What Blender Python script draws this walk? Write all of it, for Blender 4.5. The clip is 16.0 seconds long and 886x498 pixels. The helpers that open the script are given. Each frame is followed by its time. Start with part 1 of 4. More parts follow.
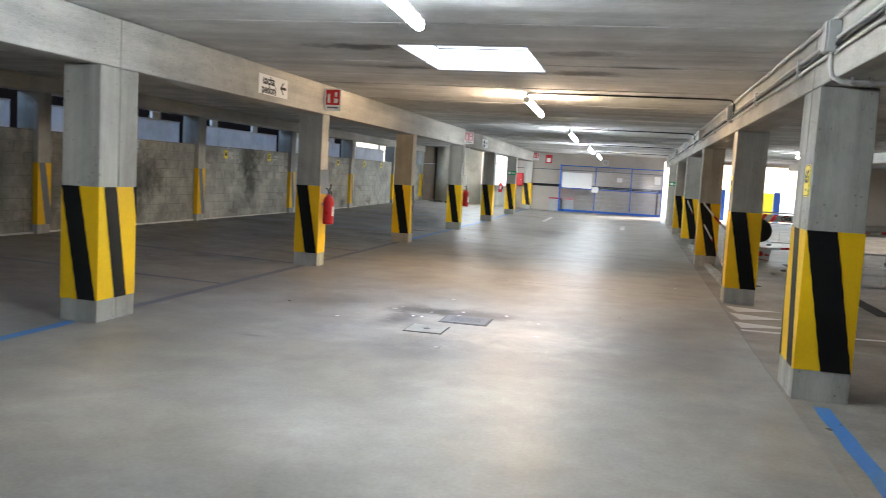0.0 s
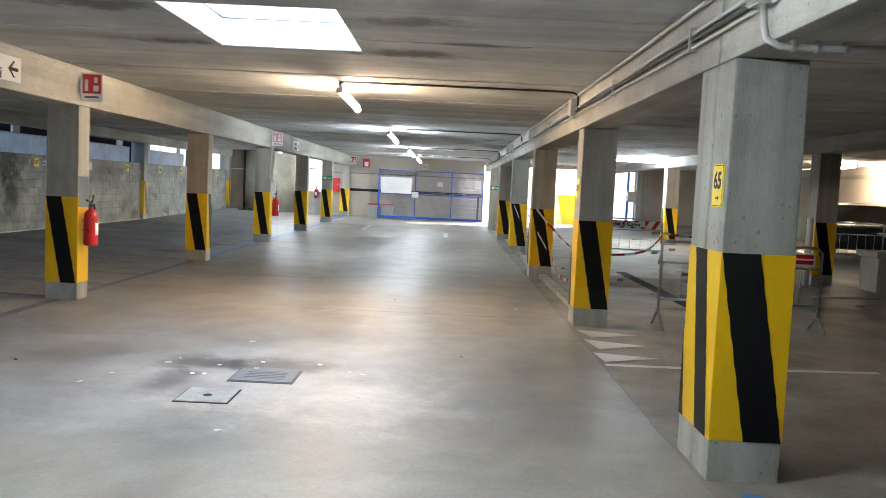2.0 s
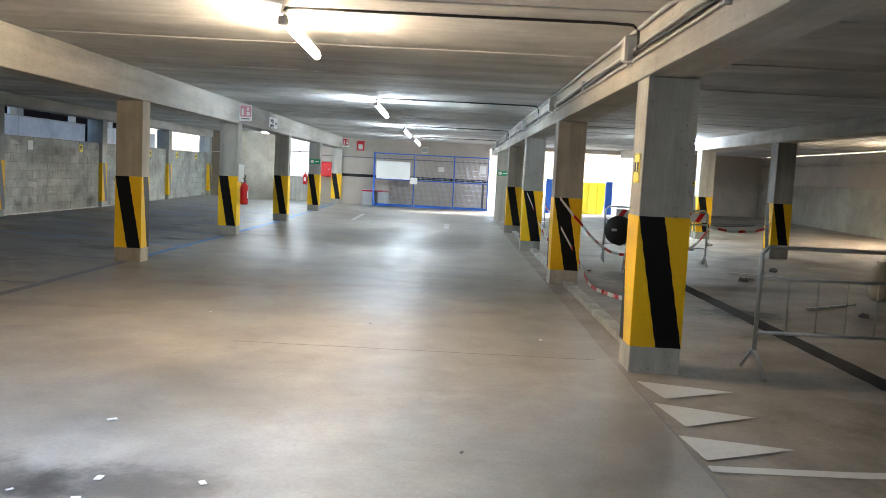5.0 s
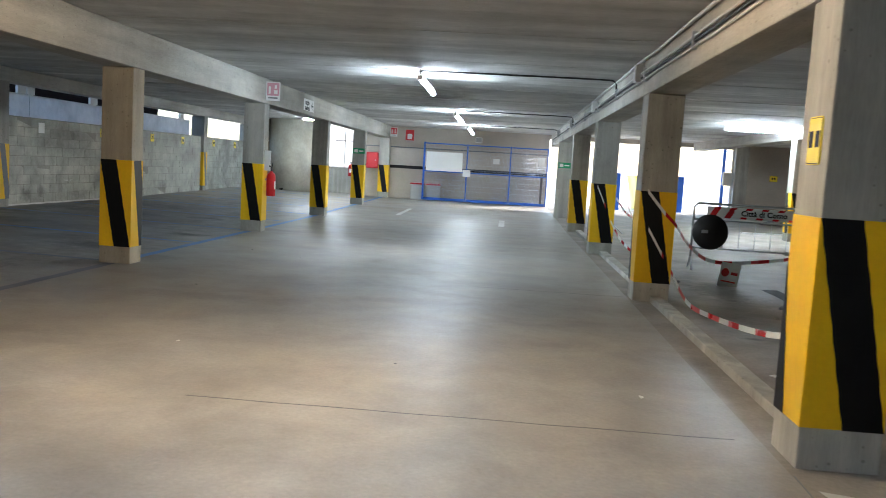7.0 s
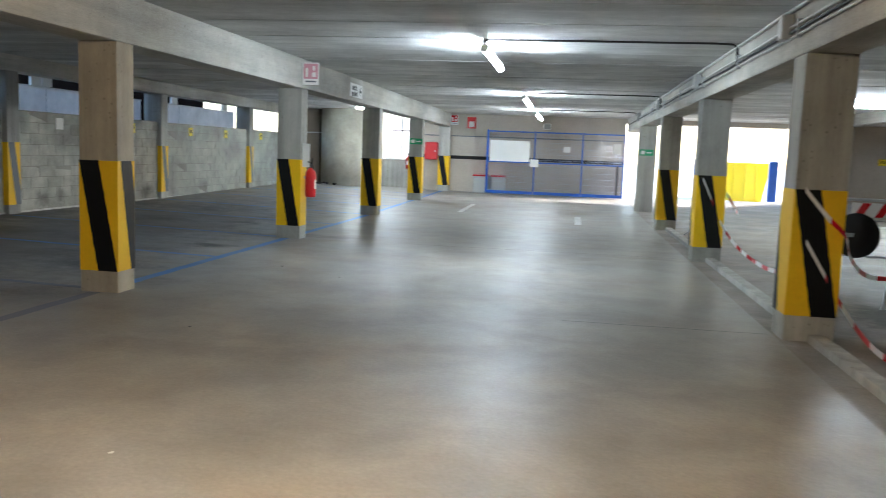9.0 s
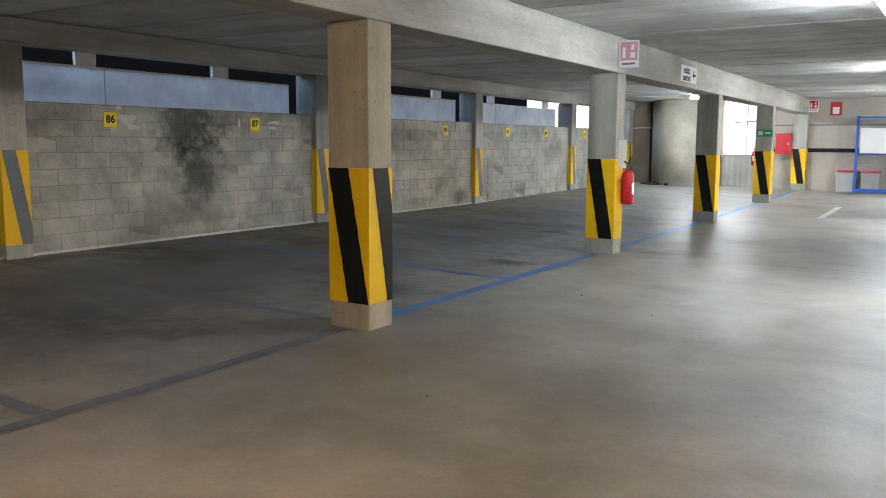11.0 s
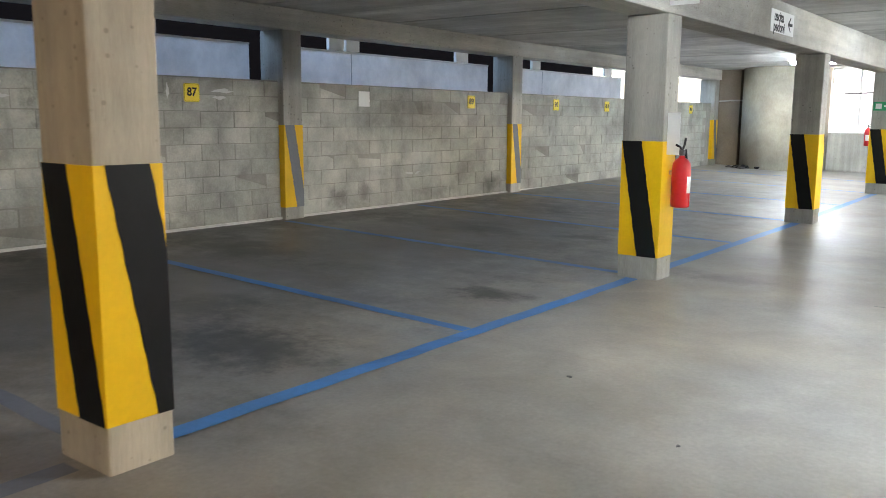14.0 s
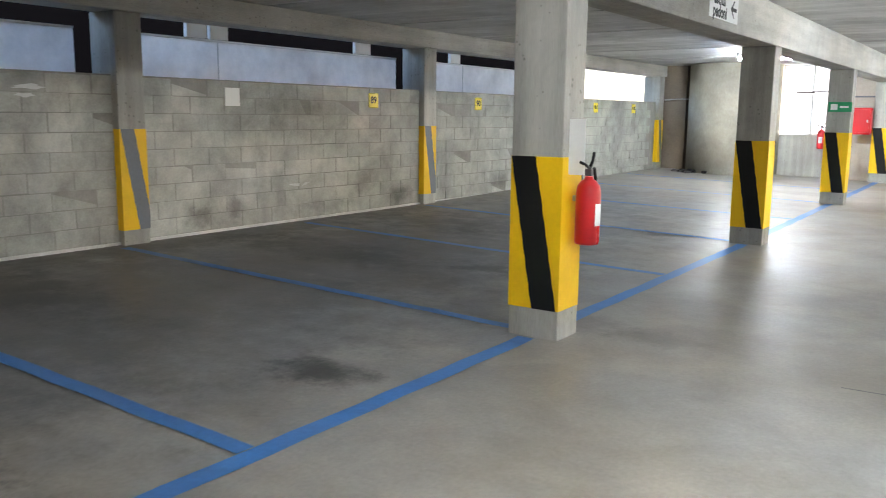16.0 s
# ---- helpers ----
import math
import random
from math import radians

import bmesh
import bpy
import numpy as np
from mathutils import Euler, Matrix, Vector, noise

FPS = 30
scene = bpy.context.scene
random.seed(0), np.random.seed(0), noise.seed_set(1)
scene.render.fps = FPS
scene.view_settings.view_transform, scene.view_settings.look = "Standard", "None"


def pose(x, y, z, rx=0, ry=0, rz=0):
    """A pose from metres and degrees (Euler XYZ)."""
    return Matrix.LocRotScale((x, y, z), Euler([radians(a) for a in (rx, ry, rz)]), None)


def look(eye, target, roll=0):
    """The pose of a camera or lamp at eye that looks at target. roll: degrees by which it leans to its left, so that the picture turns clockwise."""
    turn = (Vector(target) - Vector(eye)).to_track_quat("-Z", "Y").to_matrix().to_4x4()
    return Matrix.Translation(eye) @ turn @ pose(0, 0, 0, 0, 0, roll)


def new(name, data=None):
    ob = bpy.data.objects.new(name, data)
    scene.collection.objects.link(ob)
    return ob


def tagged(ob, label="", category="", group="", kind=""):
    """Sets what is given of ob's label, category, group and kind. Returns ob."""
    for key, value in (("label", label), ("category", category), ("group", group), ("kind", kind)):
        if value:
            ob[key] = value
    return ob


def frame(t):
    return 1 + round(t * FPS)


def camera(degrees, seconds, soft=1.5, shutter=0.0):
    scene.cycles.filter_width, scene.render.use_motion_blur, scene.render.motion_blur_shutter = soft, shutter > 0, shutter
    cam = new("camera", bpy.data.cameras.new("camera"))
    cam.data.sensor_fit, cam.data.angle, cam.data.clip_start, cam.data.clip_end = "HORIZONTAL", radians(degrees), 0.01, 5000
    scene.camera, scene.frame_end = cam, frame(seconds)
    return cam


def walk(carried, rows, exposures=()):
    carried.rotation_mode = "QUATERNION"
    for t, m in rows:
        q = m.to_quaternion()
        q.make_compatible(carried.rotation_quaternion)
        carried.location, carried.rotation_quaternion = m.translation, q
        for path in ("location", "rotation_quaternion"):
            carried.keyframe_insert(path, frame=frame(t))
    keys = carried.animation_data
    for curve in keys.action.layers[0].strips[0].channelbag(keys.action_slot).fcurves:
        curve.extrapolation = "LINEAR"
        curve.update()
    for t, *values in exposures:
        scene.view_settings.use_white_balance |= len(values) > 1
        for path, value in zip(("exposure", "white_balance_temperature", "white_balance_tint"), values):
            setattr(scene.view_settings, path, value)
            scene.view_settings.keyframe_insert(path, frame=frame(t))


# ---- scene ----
# camera and walk
cam = camera(56.3, 16.0, soft=0.7, shutter=0.3)
PATH = [
    (0, (1.471, 0.56, 1.605), (1.03, 2.502, 1.423), 3.3),
    (0.5, (1.406, 1.04, 1.635), (1.124, 3.013, 1.468), 3.4),
    (1, (1.295, 1.59, 1.652), (1.13, 3.578, 1.503), 3.1),
    (1.5, (1.264, 2.151, 1.643), (1.184, 4.144, 1.5), 2.8),
    (2, (1.221, 2.697, 1.624), (1.209, 4.692, 1.476), 2.7),
    (2.5, (1.225, 3.246, 1.588), (1.233, 5.24, 1.43), 2.8),
    (3, (1.193, 3.747, 1.583), (1.195, 5.741, 1.427), 2.9),
    (3.5, (1.195, 4.313, 1.581), (1.208, 6.307, 1.426), 3.1),
    (6, (1.32, 7.313, 1.486), (1.262, 9.303, 1.292), 3.0),
    (6.5, (1.289, 7.975, 1.446), (1.205, 9.963, 1.251), 3.2),
    (7, (1.227, 8.545, 1.444), (1.081, 10.53, 1.246), 3.4),
    (7.5, (1.124, 9.14, 1.454), (0.906, 11.119, 1.264), 3.8),
    (8, (1.069, 9.795, 1.511), (0.883, 11.777, 1.319), 3.4),
    (8.5, (0.995, 10.444, 1.517), (0.817, 12.425, 1.312), 3.0),
    (9, (0.905, 11.044, 1.495), (0.61, 13.009, 1.263), 2.2),
    (9.5, (0.792, 11.605, 1.523), (0.19, 13.498, 1.284), 2.2),
    (10, (0.694, 12.132, 1.488), (-0.146, 13.932, 1.25), 1.6),
    (12.5, (0.079, 15.135, 1.485), (-1.054, 16.757, 1.192), 0.0),
    (13, (-0.04, 15.683, 1.489), (-1.23, 17.259, 1.177), 0.2),
    (13.5, (-0.18, 16.202, 1.491), (-1.396, 17.759, 1.177), 0.1),
    (14, (-0.343, 16.774, 1.482), (-1.553, 18.335, 1.171), 0.4),
    (14.5, (-0.465, 17.307, 1.502), (-1.659, 18.882, 1.197), 0.8),
    (15, (-0.623, 17.824, 1.519), (-1.815, 19.399, 1.207), 0.8),
    (15.5, (-0.725, 18.386, 1.536), (-1.914, 19.962, 1.215), 0.7),
    (16, (-0.846, 18.9, 1.565), (-1.976, 20.519, 1.246), 0.6),
]
walk(cam, [(t, look(eye, target, roll)) for t, eye, target, roll in PATH],
     [(0.0, 2.55, 6550, 14), (1.0, 2.44, 6550, 15), (2.0, 2.55, 6450, 13), (3.0, 2.58, 6350, 12), (3.5, 2.56, 6350, 12), (6.5, 2.38, 6100, 10), (7.0, 2.3, 6100, 10), (8.0, 2.34, 6150, 11), (8.5, 2.42, 6150, 11), (9.0, 2.42, 6150, 10), (9.5, 2.3, 6150, 9), (10.0, 2.66, 6500, 12),
      (11.0, 2.68, 6600, 14), (12.5, 2.7, 6700, 15), (13.0, 2.98, 6700, 15), (13.5, 3.1, 6650, 14), (14.0, 3.0, 6650, 14), (14.5, 2.95, 6600, 14), (16.0, 3.0, 6650, 15)])

# world, large lights, exposure
world = bpy.data.worlds.new("sky")
scene.world = world
world.use_nodes = True
wn = world.node_tree.nodes
sky = wn.new("ShaderNodeTexSky")
sky.sky_type, sky.sun_disc = "NISHITA", False
sky.sun_elevation, sky.sun_rotation = radians(24), radians(50)
world.node_tree.links.new(sky.outputs[0], wn["Background"].inputs["Color"])
wn["Background"].inputs["Strength"].default_value = 0.15
sun = new("sun", bpy.data.lights.new("sun", "SUN"))
sun.data.energy, sun.data.angle, sun.data.color = 4.0, radians(1.5), (1.0, 0.95, 0.88)
sun.matrix_world = look((30.6, 65.7, 17.8), (0, 40, 0))
rooflight = new("rooflight_daylight", bpy.data.lights.new("rooflight_daylight", "AREA"))
rooflight.data.shape, rooflight.data.size, rooflight.data.size_y = "RECTANGLE", 1.3, 1.8
rooflight.data.energy, rooflight.data.color = 42, (0.68, 0.80, 1.0)
rooflight.matrix_world = pose(-0.375, 9.875, 4.05)


# materials
def node(nt, kind, **inputs):
    n = nt.nodes.new(kind)
    for key, value in inputs.items():
        n.inputs[key.replace("_", " ")].default_value = value
    return n


def material(name, colour, rough=0.8, metal=0.0, grain=8.0, vary=0.25, stains=0.0, bump=0.15, stretch=(1, 1, 1), per_object=0.0, blobs=(), upright=False, gloss=0.5, pits=0.0, mottle=0.0, tint=None, per_island=0.0):
    """Base colour with variation at two scales, roughness variation and fine relief, in metres."""
    m = bpy.data.materials.new(name)
    m.use_nodes = True
    nt = m.node_tree
    bsdf = nt.nodes["Principled BSDF"]
    bsdf.inputs["Metallic"].default_value = metal
    bsdf.inputs["Specular IOR Level"].default_value = gloss
    geo = nt.nodes.new("ShaderNodeNewGeometry")
    mp = node(nt, "ShaderNodeMapping", Scale=stretch)
    nt.links.new(geo.outputs["Position"], mp.inputs["Vector"])
    fine = node(nt, "ShaderNodeTexNoise", Scale=grain * 6, Detail=6.0, Roughness=0.65)
    broad = node(nt, "ShaderNodeTexNoise", Scale=grain * 0.12, Detail=5.0, Roughness=0.6)
    for tex in (fine, broad):
        nt.links.new(mp.outputs[0], tex.inputs["Vector"])
    add = nt.nodes.new("ShaderNodeMath")
    add.operation = "MULTIPLY_ADD"
    nt.links.new(fine.outputs["Fac"], add.inputs[0])
    add.inputs[1].default_value = 0.45
    nt.links.new(broad.outputs["Fac"], add.inputs[2])
    ramp = nt.nodes.new("ShaderNodeMapRange")
    ramp.inputs["From Min"].default_value, ramp.inputs["From Max"].default_value = 0.42, 1.02
    ramp.inputs["To Min"].default_value, ramp.inputs["To Max"].default_value = 1 - vary, 1 + vary * 0.6
    nt.links.new(add.outputs[0], ramp.inputs["Value"])
    fac = ramp.outputs[0]
    if stains:
        spot = node(nt, "ShaderNodeTexNoise", Scale=grain * 0.05, Detail=7.0, Roughness=0.7, Distortion=0.6)
        nt.links.new(geo.outputs["Position"], spot.inputs["Vector"])
        sr = nt.nodes.new("ShaderNodeMapRange")
        sr.interpolation_type = "SMOOTHSTEP"
        sr.inputs["From Min"].default_value, sr.inputs["From Max"].default_value = 0.52, 0.7
        sr.inputs["To Min"].default_value, sr.inputs["To Max"].default_value = 1.0, 1 - stains
        nt.links.new(spot.outputs["Fac"], sr.inputs["Value"])
        mul = nt.nodes.new("ShaderNodeMath")
        mul.operation = "MULTIPLY"
        nt.links.new(fac, mul.inputs[0])
        nt.links.new(sr.outputs[0], mul.inputs[1])
        fac = mul.outputs[0]
    for share_, source in ((per_object, "ShaderNodeObjectInfo"), (per_island, "ShaderNodeNewGeometry")):
        if not share_:
            continue
        info = nt.nodes.new(source)
        pr = nt.nodes.new("ShaderNodeMapRange")
        pr.inputs["To Min"].default_value, pr.inputs["To Max"].default_value = 1 - share_, 1 + share_ * 0.6
        nt.links.new(info.outputs["Random" if source == "ShaderNodeObjectInfo" else "Random Per Island"], pr.inputs["Value"])
        mul = nt.nodes.new("ShaderNodeMath")
        mul.operation = "MULTIPLY"
        nt.links.new(fac, mul.inputs[0])
        nt.links.new(pr.outputs[0], mul.inputs[1])
        fac = mul.outputs[0]
    if blobs:
        # stains and painted light and shade of a given place and size with a ragged edge: x, y, radius x, radius y,
        # amount
        wob = node(nt, "ShaderNodeTexNoise", Scale=3.0, Detail=7.0, Roughness=0.75)
        nt.links.new(geo.outputs["Position"], wob.inputs["Vector"])
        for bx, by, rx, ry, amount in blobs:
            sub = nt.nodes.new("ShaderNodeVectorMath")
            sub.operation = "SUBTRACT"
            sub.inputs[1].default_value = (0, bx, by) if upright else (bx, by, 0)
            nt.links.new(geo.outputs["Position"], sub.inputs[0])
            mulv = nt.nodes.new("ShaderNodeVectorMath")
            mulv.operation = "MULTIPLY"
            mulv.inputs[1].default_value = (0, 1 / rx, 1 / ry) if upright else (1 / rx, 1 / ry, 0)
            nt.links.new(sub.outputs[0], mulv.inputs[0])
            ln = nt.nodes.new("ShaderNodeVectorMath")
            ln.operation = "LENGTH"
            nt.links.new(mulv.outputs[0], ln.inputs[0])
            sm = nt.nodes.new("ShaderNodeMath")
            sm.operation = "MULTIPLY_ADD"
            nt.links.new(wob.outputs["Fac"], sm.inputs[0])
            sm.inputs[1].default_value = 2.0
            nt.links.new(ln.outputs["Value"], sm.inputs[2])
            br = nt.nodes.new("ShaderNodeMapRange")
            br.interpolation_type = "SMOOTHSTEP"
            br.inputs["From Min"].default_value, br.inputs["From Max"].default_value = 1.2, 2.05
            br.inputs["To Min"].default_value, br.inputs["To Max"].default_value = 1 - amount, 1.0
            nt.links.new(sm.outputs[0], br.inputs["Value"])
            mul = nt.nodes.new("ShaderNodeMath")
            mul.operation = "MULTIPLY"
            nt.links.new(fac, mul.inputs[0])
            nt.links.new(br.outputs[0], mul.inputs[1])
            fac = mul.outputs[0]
    if mottle:
        # cloudy patches left by trowelling and traffic
        mo = node(nt, "ShaderNodeTexNoise", Scale=1.3, Detail=9.0, Roughness=0.68, Distortion=0.25)
        nt.links.new(geo.outputs["Position"], mo.inputs["Vector"])
        mm = nt.nodes.new("ShaderNodeMapRange")
        mm.inputs["From Min"].default_value, mm.inputs["From Max"].default_value = 0.3, 0.7
        mm.inputs["To Min"].default_value, mm.inputs["To Max"].default_value = 1 - mottle, 1 + mottle
        nt.links.new(mo.outputs["Fac"], mm.inputs["Value"])
        mul = nt.nodes.new("ShaderNodeMath")
        mul.operation = "MULTIPLY"
        nt.links.new(fac, mul.inputs[0])
        nt.links.new(mm.outputs[0], mul.inputs[1])
        fac = mul.outputs[0]
    if pits:
        # small air holes in cast concrete
        vor = node(nt, "ShaderNodeTexVoronoi", Scale=15.0, Randomness=1.0)
        nt.links.new(geo.outputs["Position"], vor.inputs["Vector"])
        gate_noise = node(nt, "ShaderNodeTexNoise", Scale=3.0, Detail=2.0)
        nt.links.new(geo.outputs["Position"], gate_noise.inputs["Vector"])
        size = nt.nodes.new("ShaderNodeMath")
        size.operation = "MULTIPLY_ADD"
        nt.links.new(gate_noise.outputs["Fac"], size.inputs[0])
        size.inputs[1].default_value, size.inputs[2].default_value = -0.45, 0.27
        gap_ = nt.nodes.new("ShaderNodeMath")
        gap_.operation = "SUBTRACT"
        nt.links.new(vor.outputs["Distance"], gap_.inputs[0])
        nt.links.new(size.outputs[0], gap_.inputs[1])
        pr2 = nt.nodes.new("ShaderNodeMapRange")
        pr2.inputs["From Min"].default_value, pr2.inputs["From Max"].default_value = 0.02, 0.1
        pr2.inputs["To Min"].default_value, pr2.inputs["To Max"].default_value = 1 - pits, 1.0
        nt.links.new(gap_.outputs[0], pr2.inputs["Value"])
        mul = nt.nodes.new("ShaderNodeMath")
        mul.operation = "MULTIPLY"
        nt.links.new(fac, mul.inputs[0])
        nt.links.new(pr2.outputs[0], mul.inputs[1])
        fac = mul.outputs[0]
    hue = nt.nodes.new("ShaderNodeHueSaturation")
    hue.inputs["Color"].default_value = (*colour, 1)
    if tint:
        # a second tone in broad drifts
        drift = node(nt, "ShaderNodeTexNoise", Scale=0.55, Detail=6.0, Roughness=0.65)
        nt.links.new(geo.outputs["Position"], drift.inputs["Vector"])
        share = nt.nodes.new("ShaderNodeMapRange")
        share.inputs["From Min"].default_value, share.inputs["From Max"].default_value = 0.36, 0.64
        nt.links.new(drift.outputs["Fac"], share.inputs["Value"])
        two = nt.nodes.new("ShaderNodeMix")
        two.data_type = "RGBA"
        two.inputs[6].default_value, two.inputs[7].default_value = (*colour, 1), (*tint, 1)
        nt.links.new(share.outputs[0], two.inputs[0])
        nt.links.new(two.outputs[2], hue.inputs["Color"])
    nt.links.new(fac, hue.inputs["Value"])
    nt.links.new(hue.outputs[0], bsdf.inputs["Base Color"])
    rr = nt.nodes.new("ShaderNodeMapRange")
    rr.inputs["From Min"].default_value, rr.inputs["From Max"].default_value = 0.3, 0.7
    rr.inputs["To Min"].default_value, rr.inputs["To Max"].default_value = max(0.03, rough - 0.12), min(1, rough + 0.12)
    nt.links.new(broad.outputs["Fac"], rr.inputs["Value"])
    nt.links.new(rr.outputs[0], bsdf.inputs["Roughness"])
    if bump:
        bp = node(nt, "ShaderNodeBump", Strength=bump, Distance=0.01)
        nt.links.new(fine.outputs["Fac"], bp.inputs["Height"])
        nt.links.new(bp.outputs[0], bsdf.inputs["Normal"])
    return m


def glow(name, colour, strength):
    m = bpy.data.materials.new(name)
    m.use_nodes = True
    b = m.node_tree.nodes["Principled BSDF"]
    b.inputs["Base Color"].default_value = (*colour, 1)
    b.inputs["Emission Color"].default_value = (*colour, 1)
    b.inputs["Emission Strength"].default_value = strength
    return m


def translucent(name, colour, through_share):
    m = bpy.data.materials.new(name)
    m.use_nodes = True
    nt = m.node_tree
    out = nt.nodes["Material Output"]
    nt.nodes.remove(nt.nodes["Principled BSDF"])
    geo = nt.nodes.new("ShaderNodeNewGeometry")
    dirt = node(nt, "ShaderNodeTexNoise", Scale=1.5, Detail=7.0, Roughness=0.7)
    nt.links.new(geo.outputs["Position"], dirt.inputs["Vector"])
    mr = nt.nodes.new("ShaderNodeMapRange")
    mr.inputs["From Min"].default_value, mr.inputs["From Max"].default_value = 0.3, 0.7
    mr.inputs["To Min"].default_value, mr.inputs["To Max"].default_value = 0.75, 1.1
    nt.links.new(dirt.outputs["Fac"], mr.inputs["Value"])
    hue = nt.nodes.new("ShaderNodeHueSaturation")
    hue.inputs["Color"].default_value = (*colour, 1)
    nt.links.new(mr.outputs[0], hue.inputs["Value"])
    d, tr, mix = nt.nodes.new("ShaderNodeBsdfDiffuse"), nt.nodes.new("ShaderNodeBsdfTranslucent"), nt.nodes.new("ShaderNodeMixShader")
    nt.links.new(hue.outputs[0], d.inputs["Color"])
    nt.links.new(hue.outputs[0], tr.inputs["Color"])
    mix.inputs[0].default_value = through_share
    nt.links.new(d.outputs[0], mix.inputs[1])
    nt.links.new(tr.outputs[0], mix.inputs[2])
    nt.links.new(mix.outputs[0], out.inputs["Surface"])
    return m


# oil stains; the first, bay-long patch paints the west bays' shade
OIL_AND_SHADE = [(-6.6, 22.0, 2.9, 17.0, 0.42), (4.85, 16.2, 0.5, 0.45, 0.6), (4.1, 19.6, 0.5, 1.3, 0.55), (4.2, 17.0, 0.9, 1.9, 0.3), (-4.24, 22.5, 0.46, 0.3, 0.75), (-4.6, 20.1, 0.9, 0.55, 0.7), (-5.6, 20.6, 0.5, 0.5, 0.35), (-5.2, 26.0, 0.5, 0.4, 0.4), (-2.9, 24.5, 0.5, 0.25, 0.3),
       (-7.6, 22.4, 1.8, 0.7, 0.48), (-7.8, 20.2, 1.4, 0.9, 0.48), (-7.2, 25.6, 1.9, 0.7, 0.48), (-7.4, 28.3, 1.6, 0.9, 0.42), (-0.85, 9.85, 0.5, 0.45, 0.62), (-0.2, 9.85, 0.7, 0.35, 0.62), (-0.95, 9.2, 0.25, 0.5, 0.55), (3.6, 16.4, 0.15, 0.1, 0.6),
       (4.9, 16.2, 0.6, 0.9, 0.65), (5.9, 18.6, 1.2, 0.5, 0.45), (4.6, 14.6, 0.4, 0.3, 0.5), (7.0, 15.0, 0.9, 0.5, 0.4), (-1.9, 7.6, 0.2, 0.06, 0.35), (-3.9, 14.6, 2.2, 0.25, 0.25), (-2.3, 26.5, 0.8, 0.5, 0.2), (-1.8, 16.6, 1.2, 0.3, 0.2), (0.3, 17.2, 0.8, 0.25, 0.18)]
LEAK = [(-1.5, 9.15, 0.75, 0.3, 0.72), (-1.5, 10.7, 0.7, 0.25, 0.68), (0.75, 10.85, 0.8, 0.35, 0.75), (0.8, 9.3, 0.7, 0.3, 0.6), (1.4, 10.2, 0.6, 0.12, 0.5)]
# drain patches: lime plus painted rooflight pool; last strip darkens the wall foot
LIGHT_AND_DIRT = [(-3.6, 19.2, 0.6, 0.5, 0.3), (-3.6, 24.6, 0.6, 0.4, 0.3), (0.4, 8.9, 1.4, 1.1, -0.4), (-0.9, 8.3, 0.9, 0.7, -0.3), (-1.5, 9.4, 0.6, 0.7, -0.25), (0.6, 6.6, 0.8, 0.9, -0.15), (1.2, 11.0, 0.6, 1.6, -0.15), (0.9, 20.0, 0.5, 4.0, -0.15), (-7.0, 27.5, 1.0, 0.8, 0.25), (-6.2, 17.5, 2.0, 0.9, 0.3), (-8.6, 24.0, 0.6, 9.0, 0.4)]
# damp stains; the first two patches paint shade across the south bays' wall
DAMP_AND_SHADE = [(13.6, 1.0, 4.4, 1.9, 0.45), (6.0, 1.0, 5.0, 1.9, 0.5), (21.5, 1.75, 0.8, 0.6, 0.72), (21.75, 1.1, 0.5, 0.6, 0.7), (22.3, 1.8, 0.6, 0.3, 0.5), (19.4, 1.75, 0.8, 0.25, 0.3), (25.3, 0.35, 0.3, 0.2, 0.45), (25.9, 0.4, 0.2, 0.2, 0.45), (29.2, 0.35, 0.35, 0.2, 0.4), (27.6, 0.3, 0.6, 0.12, 0.3), (32.2, 0.4, 0.5, 0.25, 0.35),
        (20.7, 0.8, 0.5, 0.4, -0.2), (22.6, 0.6, 0.35, 0.4, -0.25), (26.9, 1.7, 0.8, 0.25, 0.25), (16.5, 1.2, 1.2, 0.8, 0.4), (13.5, 0.9, 0.8, 0.8, 0.35), (22.0, 0.25, 1.0, 0.12, -0.3)]
FLOOR = material("power_floated_concrete", (0.275, 0.262, 0.245), 0.48, grain=6, vary=0.42, stains=0.08, bump=0.1, blobs=[q for q in OIL_AND_SHADE if q[0] < 2.7] + LIGHT_AND_DIRT, gloss=0.42, mottle=0.24, tint=(0.27, 0.238, 0.197))
DUSTY = material("dusty_concrete", (0.29, 0.268, 0.24), 0.68, grain=6, vary=0.45, stains=0.4, bump=0.25, blobs=[q for q in OIL_AND_SHADE if q[0] > 2.7], gloss=0.25, mottle=0.28, tint=(0.29, 0.255, 0.21))
CONC = material("board_marked_concrete", (0.42, 0.41, 0.37), 0.85, grain=5, vary=0.5, stains=0.25, bump=0.4, stretch=(7, 7, 0.4), per_object=0.12, pits=0.38, mottle=0.16, tint=(0.40, 0.39, 0.35))
BEIGE = material("beige_board_marked_concrete", (0.46, 0.40, 0.31), 0.85, grain=5, vary=0.5, stains=0.25, bump=0.4, stretch=(7, 7, 0.4), pits=0.3, mottle=0.16, tint=(0.42, 0.37, 0.29))
TOWER = material("tower_concrete", (0.40, 0.38, 0.32), 0.85, grain=4, vary=0.35, stains=0.3, bump=0.25, stretch=(1, 1, 0.5), mottle=0.2, tint=(0.34, 0.30, 0.23))
BEAM = material("beam_concrete", (0.52, 0.51, 0.47), 0.85, grain=5, vary=0.5, stains=0.25, bump=0.35, stretch=(6, 0.5, 6), pits=0.35, mottle=0.14, tint=(0.44, 0.41, 0.35))
